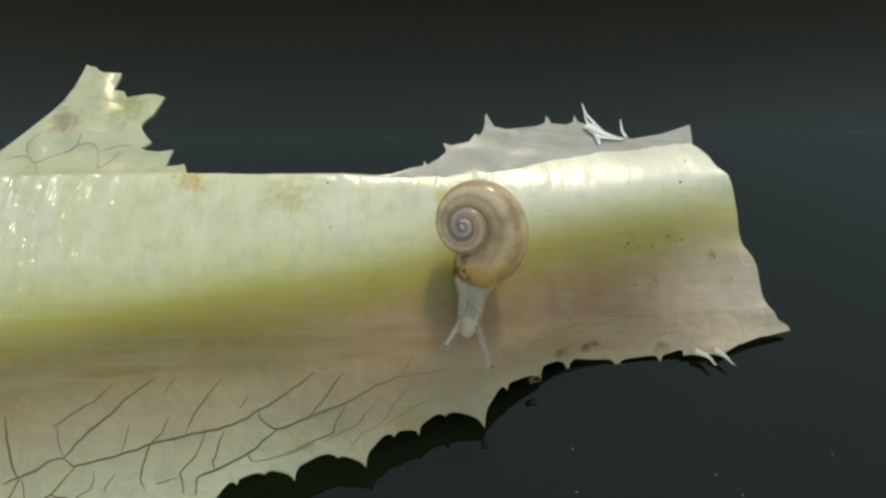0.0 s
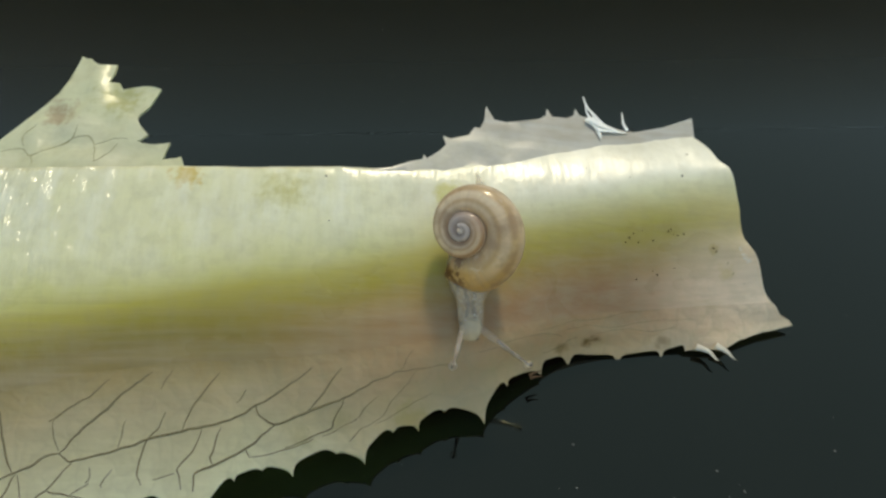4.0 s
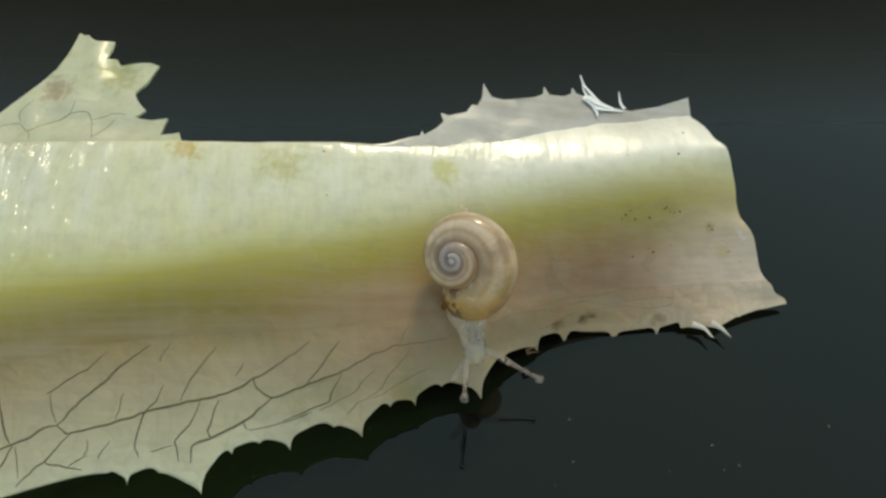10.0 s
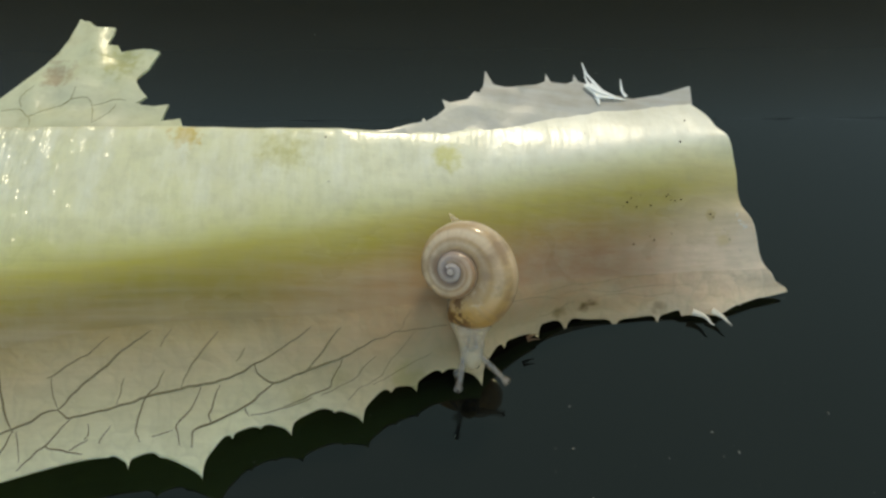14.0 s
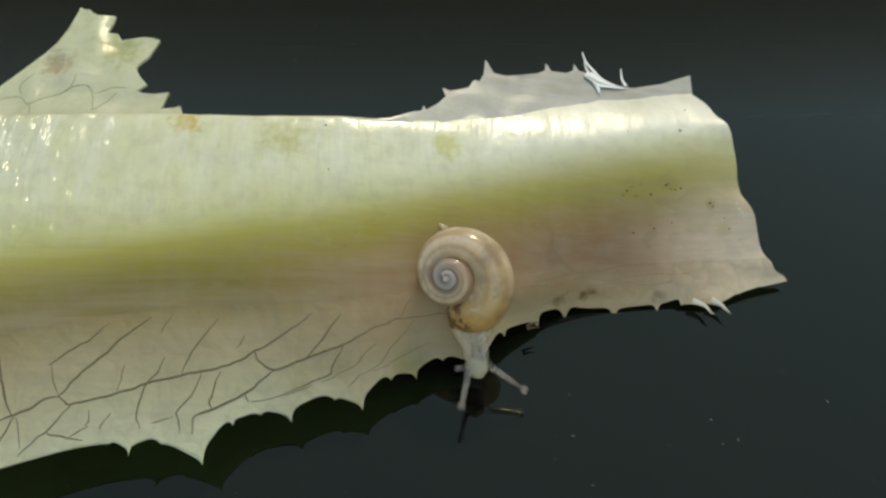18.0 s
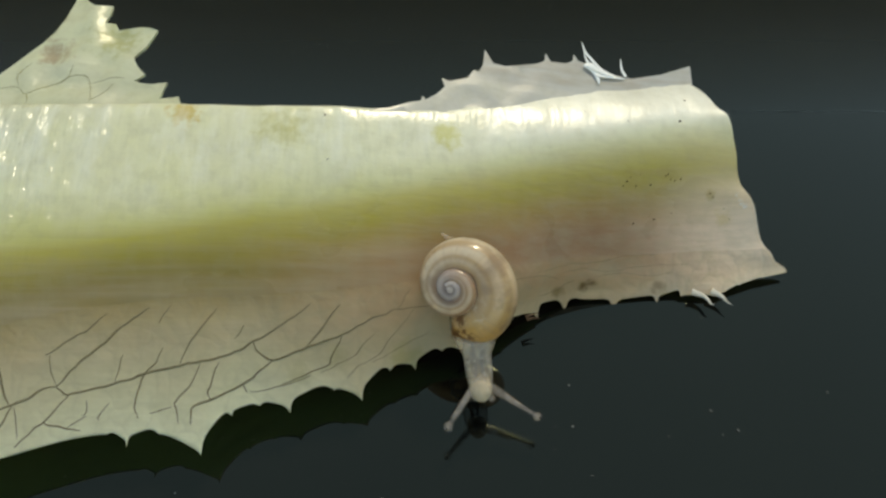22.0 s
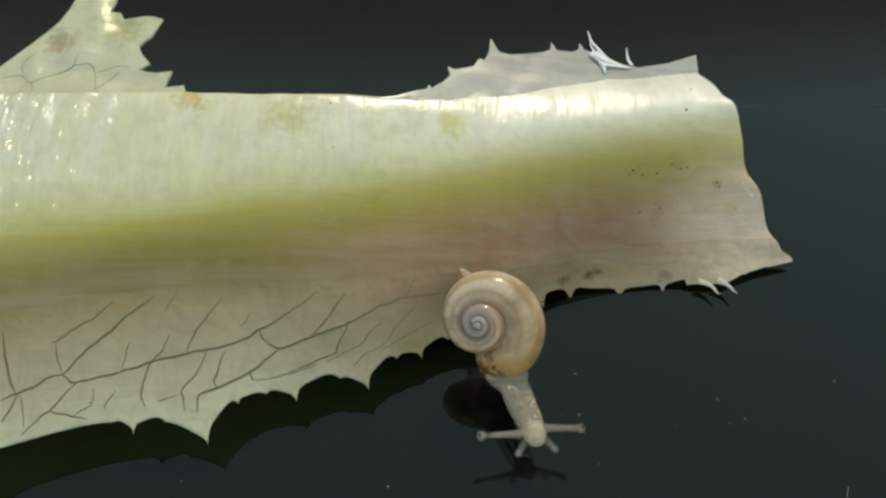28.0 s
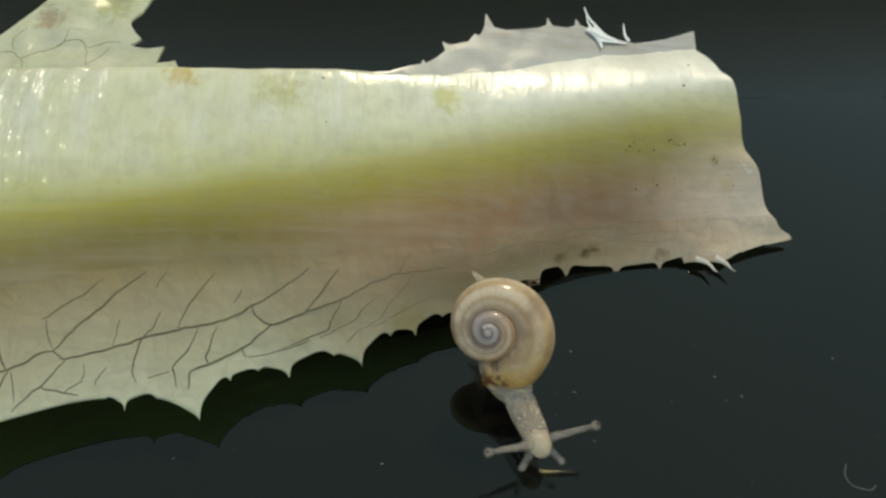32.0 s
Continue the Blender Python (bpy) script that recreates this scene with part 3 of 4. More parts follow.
VEINS.append(("L", [(-50.5, 15.0, 19.1), (-48.8, 15.8, 19.5), (-48.2, 17.7, 20.1)]))
VEINS.append(("L", [(-45.7, 15.2, 19.1), (-43.4, 15.6, 19.5), (-41.2, 15.7, 19.6)]))
GRIT = [(24.3, 3.2, 11.1), (26.1, 3.4, 10.8), (24.8, 3.7, 11.4), (25.4, 4.2, 11.6), (30.5, 5.2, 11.0), (30.2, 5.0, 10.9), (30.9, 4.7, 10.6), (31.5, 4.7, 10.4), (32.3, 4.9, 10.5), (28.1, 3.8, 10.6), (26.6, 4.6, 11.5), (31.1, 1.4, 8.0), (28.1, 0.8, 8.4), (28.7, 0.5, 8.0), (25.8, -0.3, 8.2), (19.5, 11.8, 16.5), (32.4, 11.6, 14.3), (36.5, 3.9, 8.9), (36.9, 3.6, 8.5), (-13.9, 7.4, 20.9), (-13.3, 1.7, 19.1), (23.1, 15.6, 16.3), (33.7, 15.4, 14.9), (25.2, 10.7, 15.3), (38.5, 2.5, 7.5), (39.3, 1.5, 6.7), (40.9, 0.6, 5.7)]
SPECKS = [(16.6, -19.4), (16.5, -24.9), (33.8, -22.9), (34.6, -26.0), (36.6, -25.5), (-6.4, -33.6), (-30.3, -32.9), (48.9, -20.5), (28.0, -26.2), (18.2, -31.0)]
LINT = [(46.6, -33.8), (46.1, -34.9), (46.2, -35.8), (46.7, -36.4), (47.7, -36.7), (48.5, -36.8), (49.2, -36.3)]

X_LEFT = TIPS[0][0]
# swellings and dents of the cut's rim: where across the leaf, how wide, how high
RIM = [(0.85, 0.14, 0.5), (1.12, 0.10, -0.5), (1.36, 0.12, -0.8), (1.62, 0.13, 0.8), (1.86, 0.10, -0.2), (2.1, 0.14, 0.3)]
WET = [(40.2, 4.0), (40.5, 3.4), (40.8, 3.0), (41.1, 2.8), (41.4, 2.6)]


def edge_columns():
    """The lower edge tooth by tooth: scalloped arcs that meet in sharp tips. Rows of x, y, z and the smooth edge's y."""
    cols = []
    for (xa, ya, za, d), (xb, yb, zb, _) in zip(TIPS, TIPS[1:]):
        n = 14 if xb - xa < 9 else 24
        for k in range(n):
            s = 0.5 - 0.5 * math.cos(math.pi * k / n)
            early = s ** 0.6 if yb > ya + 1.0 else (1 - (1 - s) ** 0.6 if ya > yb + 1.0 else s)
            y = ya + (yb - ya) * s + d * (1 - abs(2 * early - 1) ** (9 if xa > 15.5 else 4))
            cols.append([xa + (xb - xa) * s, y, za + (zb - za) * s])
    cols.append(list(TIPS[-1][:3]))
    c = np.array(cols)
    smooth = []
    for x in c[:, 0]:
        w = np.exp(-0.5 * ((c[:, 0] - x) / 2.2) ** 2) * np.gradient(c[:, 0])
        d = c[:, 0] - x
        m0, m1, m2 = w.sum(), (w * d).sum(), (w * d * d).sum()
        n0, n1 = (w * c[:, 1]).sum(), (w * d * c[:, 1]).sum()
        smooth.append(float((m2 * n0 - m1 * n1) / (m0 * m2 - m1 * m1)) + 0.4)
    return [(*r, e) for r, e in zip(cols, smooth)]


COLUMNS = edge_columns()


def catmull(p0, p1, p2, p3, s):
    return 0.5 * (2 * p1 + (p2 - p0) * s + (2 * p0 - 5 * p1 + 4 * p2 - p3) * s * s + (3 * p1 - p0 - 3 * p2 + p3) * s**3)


def leaf_point(col, v):
    """The leaf's upper face, in millimetres: v runs from -1 behind the crest over 0 crest, 1 ridge, 2 foot to 3 edge."""
    xe, ye, ze, soft = col
    reach = (np.interp(v, CUT_AT, CUT_X) - X_LEFT) / (TIPS[-1][0] - X_LEFT)
    x = X_LEFT + (xe - X_LEFT) * reach
    x = xe + (x - xe) * min(1.0, max(0.0, (xe - 0.0) / 20.0))
    k = [(herm(t, x, 1), herm(t, x, 2)) for t in (CREST, RIDGE, FOOT)]
    free = min(1.0, max(0.0, (x + 9.0) / 9.0))
    free = free * free * (3 - 2 * free)
    k = [(k[0][0] + 1.0 + 1.2 * free, k[0][1] - 5.5 + 3.0 * free)] + k + [(soft, ze)]
    k = [(k[0][0] + 0.5 + 1.0 * free, k[0][1] - 4.0)] + k + [(2 * soft - k[3][0], 2 * ze - k[3][1] + 0.6)]
    i = min(int(math.floor(v)) + 1, 3)
    s = v - (i - 1)
    y, z = (catmull(*(k[i + j][c] for j in range(4)), s) for c in (0, 1))
    if v < 0:
        # the back rolls down from the crest
        turn = -v * math.pi / 2
        y = k[2][0] + (k[1][0] - k[2][0]) * math.sin(turn)
        z = k[2][1] + (k[1][1] - k[2][1]) * (1 - math.cos(turn))
    w = max(0.0, v - 2) ** 9
    y += (ye - soft) * w
    z += (ye - soft) * w * (ze - k[4][1]) / min(-2.0, soft - k[4][0])
    rim = min(1.0, max(0.0, (x - np.interp(v, CUT_AT, CUT_X) + 6.0) / 6.0))
    z += rim * rim * sum(h * math.exp(-((v - at) / w) ** 2) for at, w, h in RIM)
    ripple = noise.noise((x * 0.16, v * 1.3, 3.0)) * 0.35 + noise.noise((x * 0.5, v * 2.0, 7.0)) * 0.12
    z += ripple * (0.5 if v < 2 else 1.0) * min(1.0, 3.2 - v)
    return Vector((x, y, z)) * MM


def sheet(name, vs, thick, material, parent, label, joined_low=False, joined_high=False, under=None):
    """A length of the leaf between two values of v, with its own thickness; no wall where it goes on into the next part."""
    top = [[leaf_point(c, v) for v in vs] for c in COLUMNS]
    nc, nv = len(top), len(vs)
    bm = bmesh.new()
    uv = bm.loops.layers.uv.new("UVMap")
    up, low, at = [], [], {}
    for i in range(nc):
        a, b = top[max(i - 2, 0)], top[min(i + 2, nc - 1)]
        ru, rl = [], []
        for j, v in enumerate(vs):
            n = (b[j] - a[j]).cross(top[i][min(j + 1, nv - 1)] - top[i][max(j - 1, 0)])
            n = -n.normalized() if n.length > 1e-12 else Vector((0, 0, 1))
            if n.z < 0:
                n = -n
            p, q = bm.verts.new(top[i][j]), bm.verts.new(top[i][j] - n * np.interp(v, *thick) * MM)
            at[p] = at[q] = ((top[i][j].x / MM + 60) / 108, (v + 1) / 4 if v >= 0 else 0.25 * (v + 1))
            ru.append(p), rl.append(q)
        up.append(ru), low.append(rl)
    for i in range(nc - 1):
        for j in range(nv - 1):
            bm.faces.new((up[i][j], up[i][j + 1], up[i + 1][j + 1], up[i + 1][j]))
            bm.faces.new((low[i][j], low[i + 1][j], low[i + 1][j + 1], low[i][j + 1])).material_index = 1 if under else 0
        if not joined_high:
            bm.faces.new((up[i][-1], low[i][-1], low[i + 1][-1], up[i + 1][-1]))
        if not joined_low:
            bm.faces.new((up[i][0], up[i + 1][0], low[i + 1][0], low[i][0]))
    for j in range(nv - 1):
        bm.faces.new((up[0][j], low[0][j], low[0][j + 1], up[0][j + 1]))
        bm.faces.new((up[-1][j], up[-1][j + 1], low[-1][j + 1], low[-1][j]))
    for f in bm.faces:
        for l in f.loops:
            l[uv].uv = at[l.vert]
    ob = part(name, bm, material, parent, label)
    if under:
        ob.data.materials.append(under)
    return ob


def lobe(name, outline, height, thick, material, parent, label, step=1.1, buckle=0.5):
    """A thin flap of leaf inside an outline, gently buckled."""
    from mathutils.geometry import delaunay_2d_cdt
    pts = [Vector(p) for p in outline]
    ring = [p.copy() for p in pts]
    n = len(ring)
    xs, ys = [p.x for p in pts], [p.y for p in pts]
    inner = []
    rnd = random.Random(4)

    def inside(q):
        hit = False
        for a, b in zip(ring, ring[1:] + ring[:1]):
            if (a.y > q.y) != (b.y > q.y) and q.x < a.x + (q.y - a.y) / (b.y - a.y) * (b.x - a.x):
                hit = not hit
        return hit

    y = min(ys)
    while y < max(ys):
        x = min(xs)
        while x < max(xs):
            q = Vector((x + rnd.uniform(-0.3, 0.3) * step, y + rnd.uniform(-0.3, 0.3) * step))
            if inside(q) and min((q - p).length for p in ring) > 0.35 * step:
                inner.append(q)
            x += step
        y += step
    vs, es, fs, *_ = delaunay_2d_cdt(ring + inner, [], [list(range(n))], 1, 1e-5)
    bm = bmesh.new()
    uv = bm.loops.layers.uv.new("UVMap")
    up, low = [], []
    y0, y1 = min(ys), max(ys)
    for q in vs:
        near = min((q - p).length for p in pts)
        z = height(q.x, q.y) + noise.noise((q.x * 0.3, q.y * 0.3, 9)) * buckle * min(1.0, near / 2)
        up.append(bm.verts.new(Vector((q.x, q.y, z)) * MM))
        low.append(bm.verts.new(Vector((q.x, q.y, z - thick)) * MM))
    seen = {}
    for f in fs:
        bm.faces.new([up[i] for i in f])
        bm.faces.new([low[i] for i in reversed(f)])
        for a, b in zip(f, f[1:] + f[:1]):
            seen[(a, b)] = 1
    for a, b in seen:
        if (b, a) not in seen:
            bm.faces.new((up[b], up[a], low[a], low[b]))
    for f in bm.faces:
        for l in f.loops:
            c = l.vert.co / MM
            l[uv].uv = ((c.x + 60) / 108, (c.y - y0) / (y1 - y0))
    bmesh.ops.recalc_face_normals(bm, faces=bm.faces)
    return part(name, bm, material, parent, label)


def tube_into(bm, pts, radii, sides=8, flat=1.0):
    """A round strand along pts (metres), closed at both ends."""
    rings = []
    n = len(pts)
    for i, p in enumerate(pts):
        d = (pts[min(i + 1, n - 1)] - pts[max(i - 1, 0)]).normalized()
        a = d.cross(Vector((0, 0, 1)))
        a = a.normalized() if a.length > 1e-6 else Vector((1, 0, 0))
        b = a.cross(d)
        rings.append([bm.verts.new(p + (a * math.cos(t) + b * math.sin(t) * flat) * radii[i]) for t in (2 * math.pi * k / sides for k in range(sides))])
    for r, s in zip(rings, rings[1:]):
        for k in range(sides):
            bm.faces.new((r[k], r[(k + 1) % sides], s[(k + 1) % sides], s[k]))
    bm.faces.new(rings[0][::-1]), bm.faces.new(rings[-1])


def smooth_line(pts, steps=5):
    """More points along a polyline, rounded."""
    res = []
    n = len(pts)
    for i in range(n - 1):
        p = [Vector(pts[max(i - 1, 0)]), Vector(pts[i]), Vector(pts[i + 1]), Vector(pts[min(i + 2, n - 1)])]
        res += [catmull(*p, k / steps) for k in range(steps)]
    return res + [Vector(pts[-1])]


# ---- the table ----
def build_table():
    bm = bmesh.new()
    bmesh.ops.create_cube(bm, size=1, matrix=Matrix.Translation((0, 0, -0.015)) @ Matrix.Diagonal((0.7, 0.7, 0.03, 1)))
    bmesh.ops.bevel(bm, geom=[e for e in bm.edges], offset=0.004, segments=3, affect="EDGES")
    tagged(linked("tabletop", bm, TABLE, smooth=False), "wide polished black tabletop, dusty and mirror-like", "tabletop", kind="structure")


build_table()


def build_reflection_screen():
    """An unseen screen, added beyond the table to darken what the tabletop mirrors."""
    s = Shade("reflection_dimmer")
    o = s.coords()
    n = s.noise(o, 30, 5)
    s.set(Base_Color=s.ramp(n, [(0.3, (0.145, 0.17, 0.18)), (0.7, (0.17, 0.195, 0.205))]), Roughness=0.9, Normal=s.bump(s.noise(o, 500, 4), 0.4, 0.001))
    s.thin((0.45, 0.48, 0.48, 1), 0.4)
    # it fades to clear upwards, so that the tabletop mirrors no hard edge
    high = s.add("SeparateXYZ", Vector=o).outputs[2]
    body = s.out.inputs[0].links[0].from_socket
    m = s.add("MixShader", Fac=s.ramp(s.math("DIVIDE", high, 0.43), [(0.58, grey(0)), (0.95, grey(1))]))
    s.put(m.inputs[1], body), s.put(m.inputs[2], s.add("BsdfTransparent").outputs[0])
    s.put(s.out.inputs[0], m.outputs[0])
    bm = bmesh.new()
    bmesh.ops.create_cube(bm, size=1, matrix=Matrix.Translation((0, 0.45, 0.13)) @ Matrix.Diagonal((1.9, 0.008, 0.56, 1)))
    bmesh.ops.bevel(bm, geom=[e for e in bm.edges], offset=0.003, segments=3, affect="EDGES")
    tagged(linked("reflection_screen", bm, s.m, smooth=False), "unseen grey screen added to dim the tabletop's reflection", "wall", kind="structure")


build_reflection_screen()


def crumpled(x, y):
    """The height of the ragged lobe: tilted, with a fold towards its tip and a dip beside each notch."""
    z = 19.2 + 0.10 * (y - 12.5)
    ridge = x + 47.6 + 0.12 * (y - 25)
    z += 0.9 * math.exp(-(ridge / 1.5) ** 2) * min(1.0, max(0.0, (y - 18) / 6)) * min(1.0, max(0.0, (31.5 - y) / 3))
    z -= 0.8 * math.exp(-((x + 43.5) / 2.2) ** 2 - ((y - 22.6) / 1.7) ** 2)
    z += 0.5 * math.exp(-((x + 41.5) / 2.0) ** 2 - ((y - 18.6) / 1.4) ** 2)
    z -= 0.5 * math.exp(-((x + 38.5) / 2.0) ** 2 - ((y - 13.6) / 1.1) ** 2)
    return z


def build_leaf():
    leaf = tagged(new("leaf"), "pale lettuce leaf with thick cut midrib and spiny edges", "leaf")
    vs = [-1 + k / 8 for k in range(8)] + [k / 16 for k in range(33)]
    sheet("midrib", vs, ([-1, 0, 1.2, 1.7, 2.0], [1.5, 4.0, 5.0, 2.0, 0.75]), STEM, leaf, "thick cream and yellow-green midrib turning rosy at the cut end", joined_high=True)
    vs = [2 + (k / 30) for k in range(22)] + [2.72 + 0.28 * k / 14 for k in range(1, 15)]
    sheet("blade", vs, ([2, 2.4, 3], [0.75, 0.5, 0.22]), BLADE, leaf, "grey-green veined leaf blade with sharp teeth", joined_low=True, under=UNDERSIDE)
    lobe("upper_lobe", LOBE_A, crumpled, 0.35, LOBE, leaf, "ragged yellow-green leaf lobe with torn teeth", 0.9, 0.7)
    lobe("upper_lobe", LOBE_B, lambda x, y: herm(CREST, x, 2) + 0.22 * (y - herm(CREST, x, 1)), 0.3, LOBE_PALE, leaf, "thin translucent grey leaf lobe with fine spines", 1.1, 0.3)
    # torn fibres; the widest white strands stand in for a wet patch's highlight
    for pts, r in ((STRAND_0, 0.42), (STRAND_1, 0.22), (STRAND_2, 0.3), (STRAND_3, 0.6), (STRAND_4, 0.62), (STRAND_5, 0.6)):
        line = [p * MM for p in smooth_line(pts)]
        bm = bmesh.new()
        tube_into(bm, line, [r * MM * (1 - 0.85 * k / (len(line) - 1)) for k in range(len(line))], 10, 0.3)
        part("torn_fibre", bm, FIBRE_GLINT, leaf, "white torn fibre, its wet highlight added as wide strands")
    for pts in (HOOK_0, HOOK_1):
        line = [p * MM for p in smooth_line(pts)]
        bm = bmesh.new()
        tube_into(bm, line, [MM * (0.55 * (1 - k / (len(line) - 1)) ** 1.5 + 0.03) for k in range(len(line))], 8, 0.5)
        part("hooked_spine", bm, LOBE_PALE, leaf, "pale hooked spine")
    trees = [BVHTree.FromPolygons([v.co for v in o.data.vertices], [p.vertices for p in o.data.polygons]) for o in leaf.children if o.name.split(".")[0] in ("midrib", "blade", "upper_lobe")]

    def laid(p):
        """The point of the leaf's upper face over or under p."""
        hits = [t.ray_cast(Vector((p.x * MM, p.y * MM, 0.04)), Vector((0, 0, -1)))[0] for t in trees]
        return max((h.z for h in hits if h), default=p.z * MM) / MM

    for pts in (BARB_0, BARB_1):
        line = [p * MM for p in smooth_line(pts)]
        bm = bmesh.new()
        tube_into(bm, line, [MM * (0.22 * (1 - k / (len(line) - 1)) + 0.03) for k in range(len(line))], 8, 0.5)
        part("withered_barb", bm, BARB, leaf, "withered brown barb")
    for kind, pts in VEINS:
        wide = {"M": 0.17, "S": 0.12, "F": 0.08, "L": 0.065}[kind]
        line = smooth_line(pts, 12 if kind == "L" else 6)
        line = [p + Vector((noise.noise(p * 0.9) * 0.14, noise.noise(p * 0.9 + Vector((9, 0, 0))) * 0.14, 0)) for p in line]
        line = [Vector((p.x, p.y, laid(p) - (0 if kind == "L" else 0.25) * wide)) * MM for p in line]
        n = len(line) - 1
        bm = bmesh.new()
        tube_into(bm, line, [wide * MM * (1 - 0.45 * abs(2 * k / n - 1) ** 2) * (1 - 0.45 * min(1.0, max(0.0, (line[k].x / MM + 14) / 10))) for k in range(n + 1)], 6, 0.6)
        part("vein", bm, VEIN_PALE if kind == "L" else VEIN, leaf, "faint brown leaf vein" if kind == "L" else "dark leaf vein")
    rnd = random.Random(21)
    bm = bmesh.new()
    # tiny beads, added to imitate the thin wet glint along the cut
    for x, y in WET:
        for _ in range(4):
            q = Vector((x + rnd.gauss(0, 0.12), y + rnd.gauss(0, 0.15), 0))
            q.z = laid(Vector((q.x, q.y, 11.0)))
            r = rnd.uniform(0.05, 0.12)
            bmesh.ops.create_icosphere(bm, subdivisions=2, radius=r * MM, matrix=Matrix.Translation(q * MM) @ Matrix.Diagonal((1.3, 0.9, 0.5, 1)))
    part("glint_beads", bm, SLIME, leaf, "small clear beads added for the wet glint on the cut")
    rnd = random.Random(11)
    for x, y, z in GRIT:
        bm = bmesh.new()
        bmesh.ops.create_icosphere(bm, subdivisions=2, radius=MM * rnd.uniform(0.06, 0.17))
        for v in bm.verts:
            v.co *= 1 + 0.5 * noise.noise(v.co / MM * 4 + Vector((x, y, z)))
            v.co.z *= 0.6
            v.co += Vector((x, y, laid(Vector((x, y, z))))) * MM
        ob = linked("grit", bm, DIRT)
        tagged(ob, "dark brown grain of grit stuck on the leaf", "grit", "grit on the leaf")
    return leaf


leaf = build_leaf()


def build_dust():
    rnd = random.Random(5)
    for x, y in SPECKS:
        bm = bmesh.new()
        bmesh.ops.create_icosphere(bm, subdivisions=2, radius=MM * rnd.uniform(0.07, 0.14))
        turn = Matrix.Rotation(rnd.uniform(0, 3.1), 3, "Z")
        for v in bm.verts:
            v.co *= 1 + 0.6 * noise.noise(v.co / MM * 5 + Vector((x, y, 0)))
            v.co = turn @ Vector((v.co.x * 1.5, v.co.y * 0.8, v.co.z * 0.5))
            v.co += Vector((x, y, 0.08)) * MM
        tagged(linked("dust_speck", bm, DUST), "pale speck of dust on the black table", "dust", "dust on the table")
    bm = bmesh.new()
    for _ in range(420):
        c = Vector((rnd.uniform(-75, 75), rnd.uniform(-60, 75), 0.02)) * MM
        bmesh.ops.create_icosphere(bm, subdivisions=1, radius=rnd.uniform(0.02, 0.05) * MM, matrix=Matrix.Translation(c) @ Matrix.Diagonal((rnd.uniform(1, 2), 1, 0.5, 1)))
    tagged(linked("fine_dust", bm, DUST), "scattered fine dust on the black table", "dust", kind="stuff")
    bm = bmesh.new()
    line = [Vector((p.x, p.y, 0.06)) * MM for p in smooth_line([Vector((*p, 0)) for p in LINT], 6)]
    tube_into(bm, line, [0.05 * MM] * len(line), 6)
    tagged(linked("lint_fibre", bm, DUST), "curled grey lint fibre on the black table", "lint")


build_dust()


# ---- the snail: millimetres, seconds ----
APEX = [(0, 2.8, -2.1, 23.6), (1, 2.6, -2.1, 23.3), (2, 2.7, -2.4, 23), (3, 2.6, -2.1, 22.7), (6, 2.4, -5.3, 21.8), (7, 2.3, -5.8, 21.2), (8, 2.1, -6.1, 20.7), (9, 1.8, -7.3, 20.1), (10, 1.7, -8.8, 19.7), (11, 1.8, -10.1, 19.2), (12, 1.6, -10.8, 18.8), (13, 1.6, -11, 18.5), (14, 1.4, -11.2, 18.2)]
APEX_LATER = [(17, 0.91, -12.25, 16.66), (18, 0.91, -12.54, 16.14), (19, 0.91, -13.03, 15.62), (20, 1.02, -13.23, 15.1), (21, 1.22, -14.05, 14.9), (22, 1.42, -14.56, 14.8), (23, 1.53, -15.59, 14.6), (24, 2.04, -16.51, 14.5), (25, 2.45, -17.53, 14.3), (28, 3.67, -20.3, 13.9), (29.5, 4.8, -21.63, 13.7), (31, 5.41, -22.96, 13.5), (32, 5.41, -24.09, 13.4)]
HEAD = [(0, 3.5, -9.1, 13.5), (1, 3.3, -8.8, 13.2), (2, 3.4, -8.7, 12.8), (3, 3.7, -9.1, 12.5), (6, 3.7, -11.6, 11.5), (7, 3.4, -12.4, 11.2), (8, 3.5, -13.3, 10.8), (9, 3.7, -14, 10.5), (10, 4.6, -14.9, 9.8), (11, 4.6, -16.5, 9.2), (12, 4.5, -16.1, 8.5), (13, 4.2, -16.2, 8), (14, 4.1, -16.3, 7.6)]
HEAD_LATER = [(17, 4.9, -17.7, 6.2), (18, 4.8, -18.4, 6.1), (19, 4.5, -19.4, 6), (20, 4.3, -20.5, 5.9), (21, 4.6, -21.1, 5.8), (22, 5.2, -22.5, 5.8), (23, 6.6, -23.8, 5.8), (24, 8.1, -24.6, 5.8), (25, 9, -26, 5.8), (28, 10.2, -29.4, 5.8), (29.5, 10.1, -30.7, 5.7), (31, 10.5, -32.5, 5.6), (32, 11.1, -33.3, 5.5)]
TIP_L = [(0, 0.7, -12.8, 14.5), (1, 0.3, -13.1, 14.5), (2, 0.5, -13.8, 14.5), (3, 1.4, -14.9, 13.4), (6, 1.3, -17.4, 13.1), (7, 0.7, -17.5, 11.6), (8, 0.1, -18, 12.3), (9, 1.3, -20, 11.7), (10, 3.2, -21.5, 10.5), (11, 3.9, -22.7, 9), (12, 3.2, -21.1, 7.6), (13, 2.4, -20.3, 7.3), (14, 2.4, -20.4, 7)]
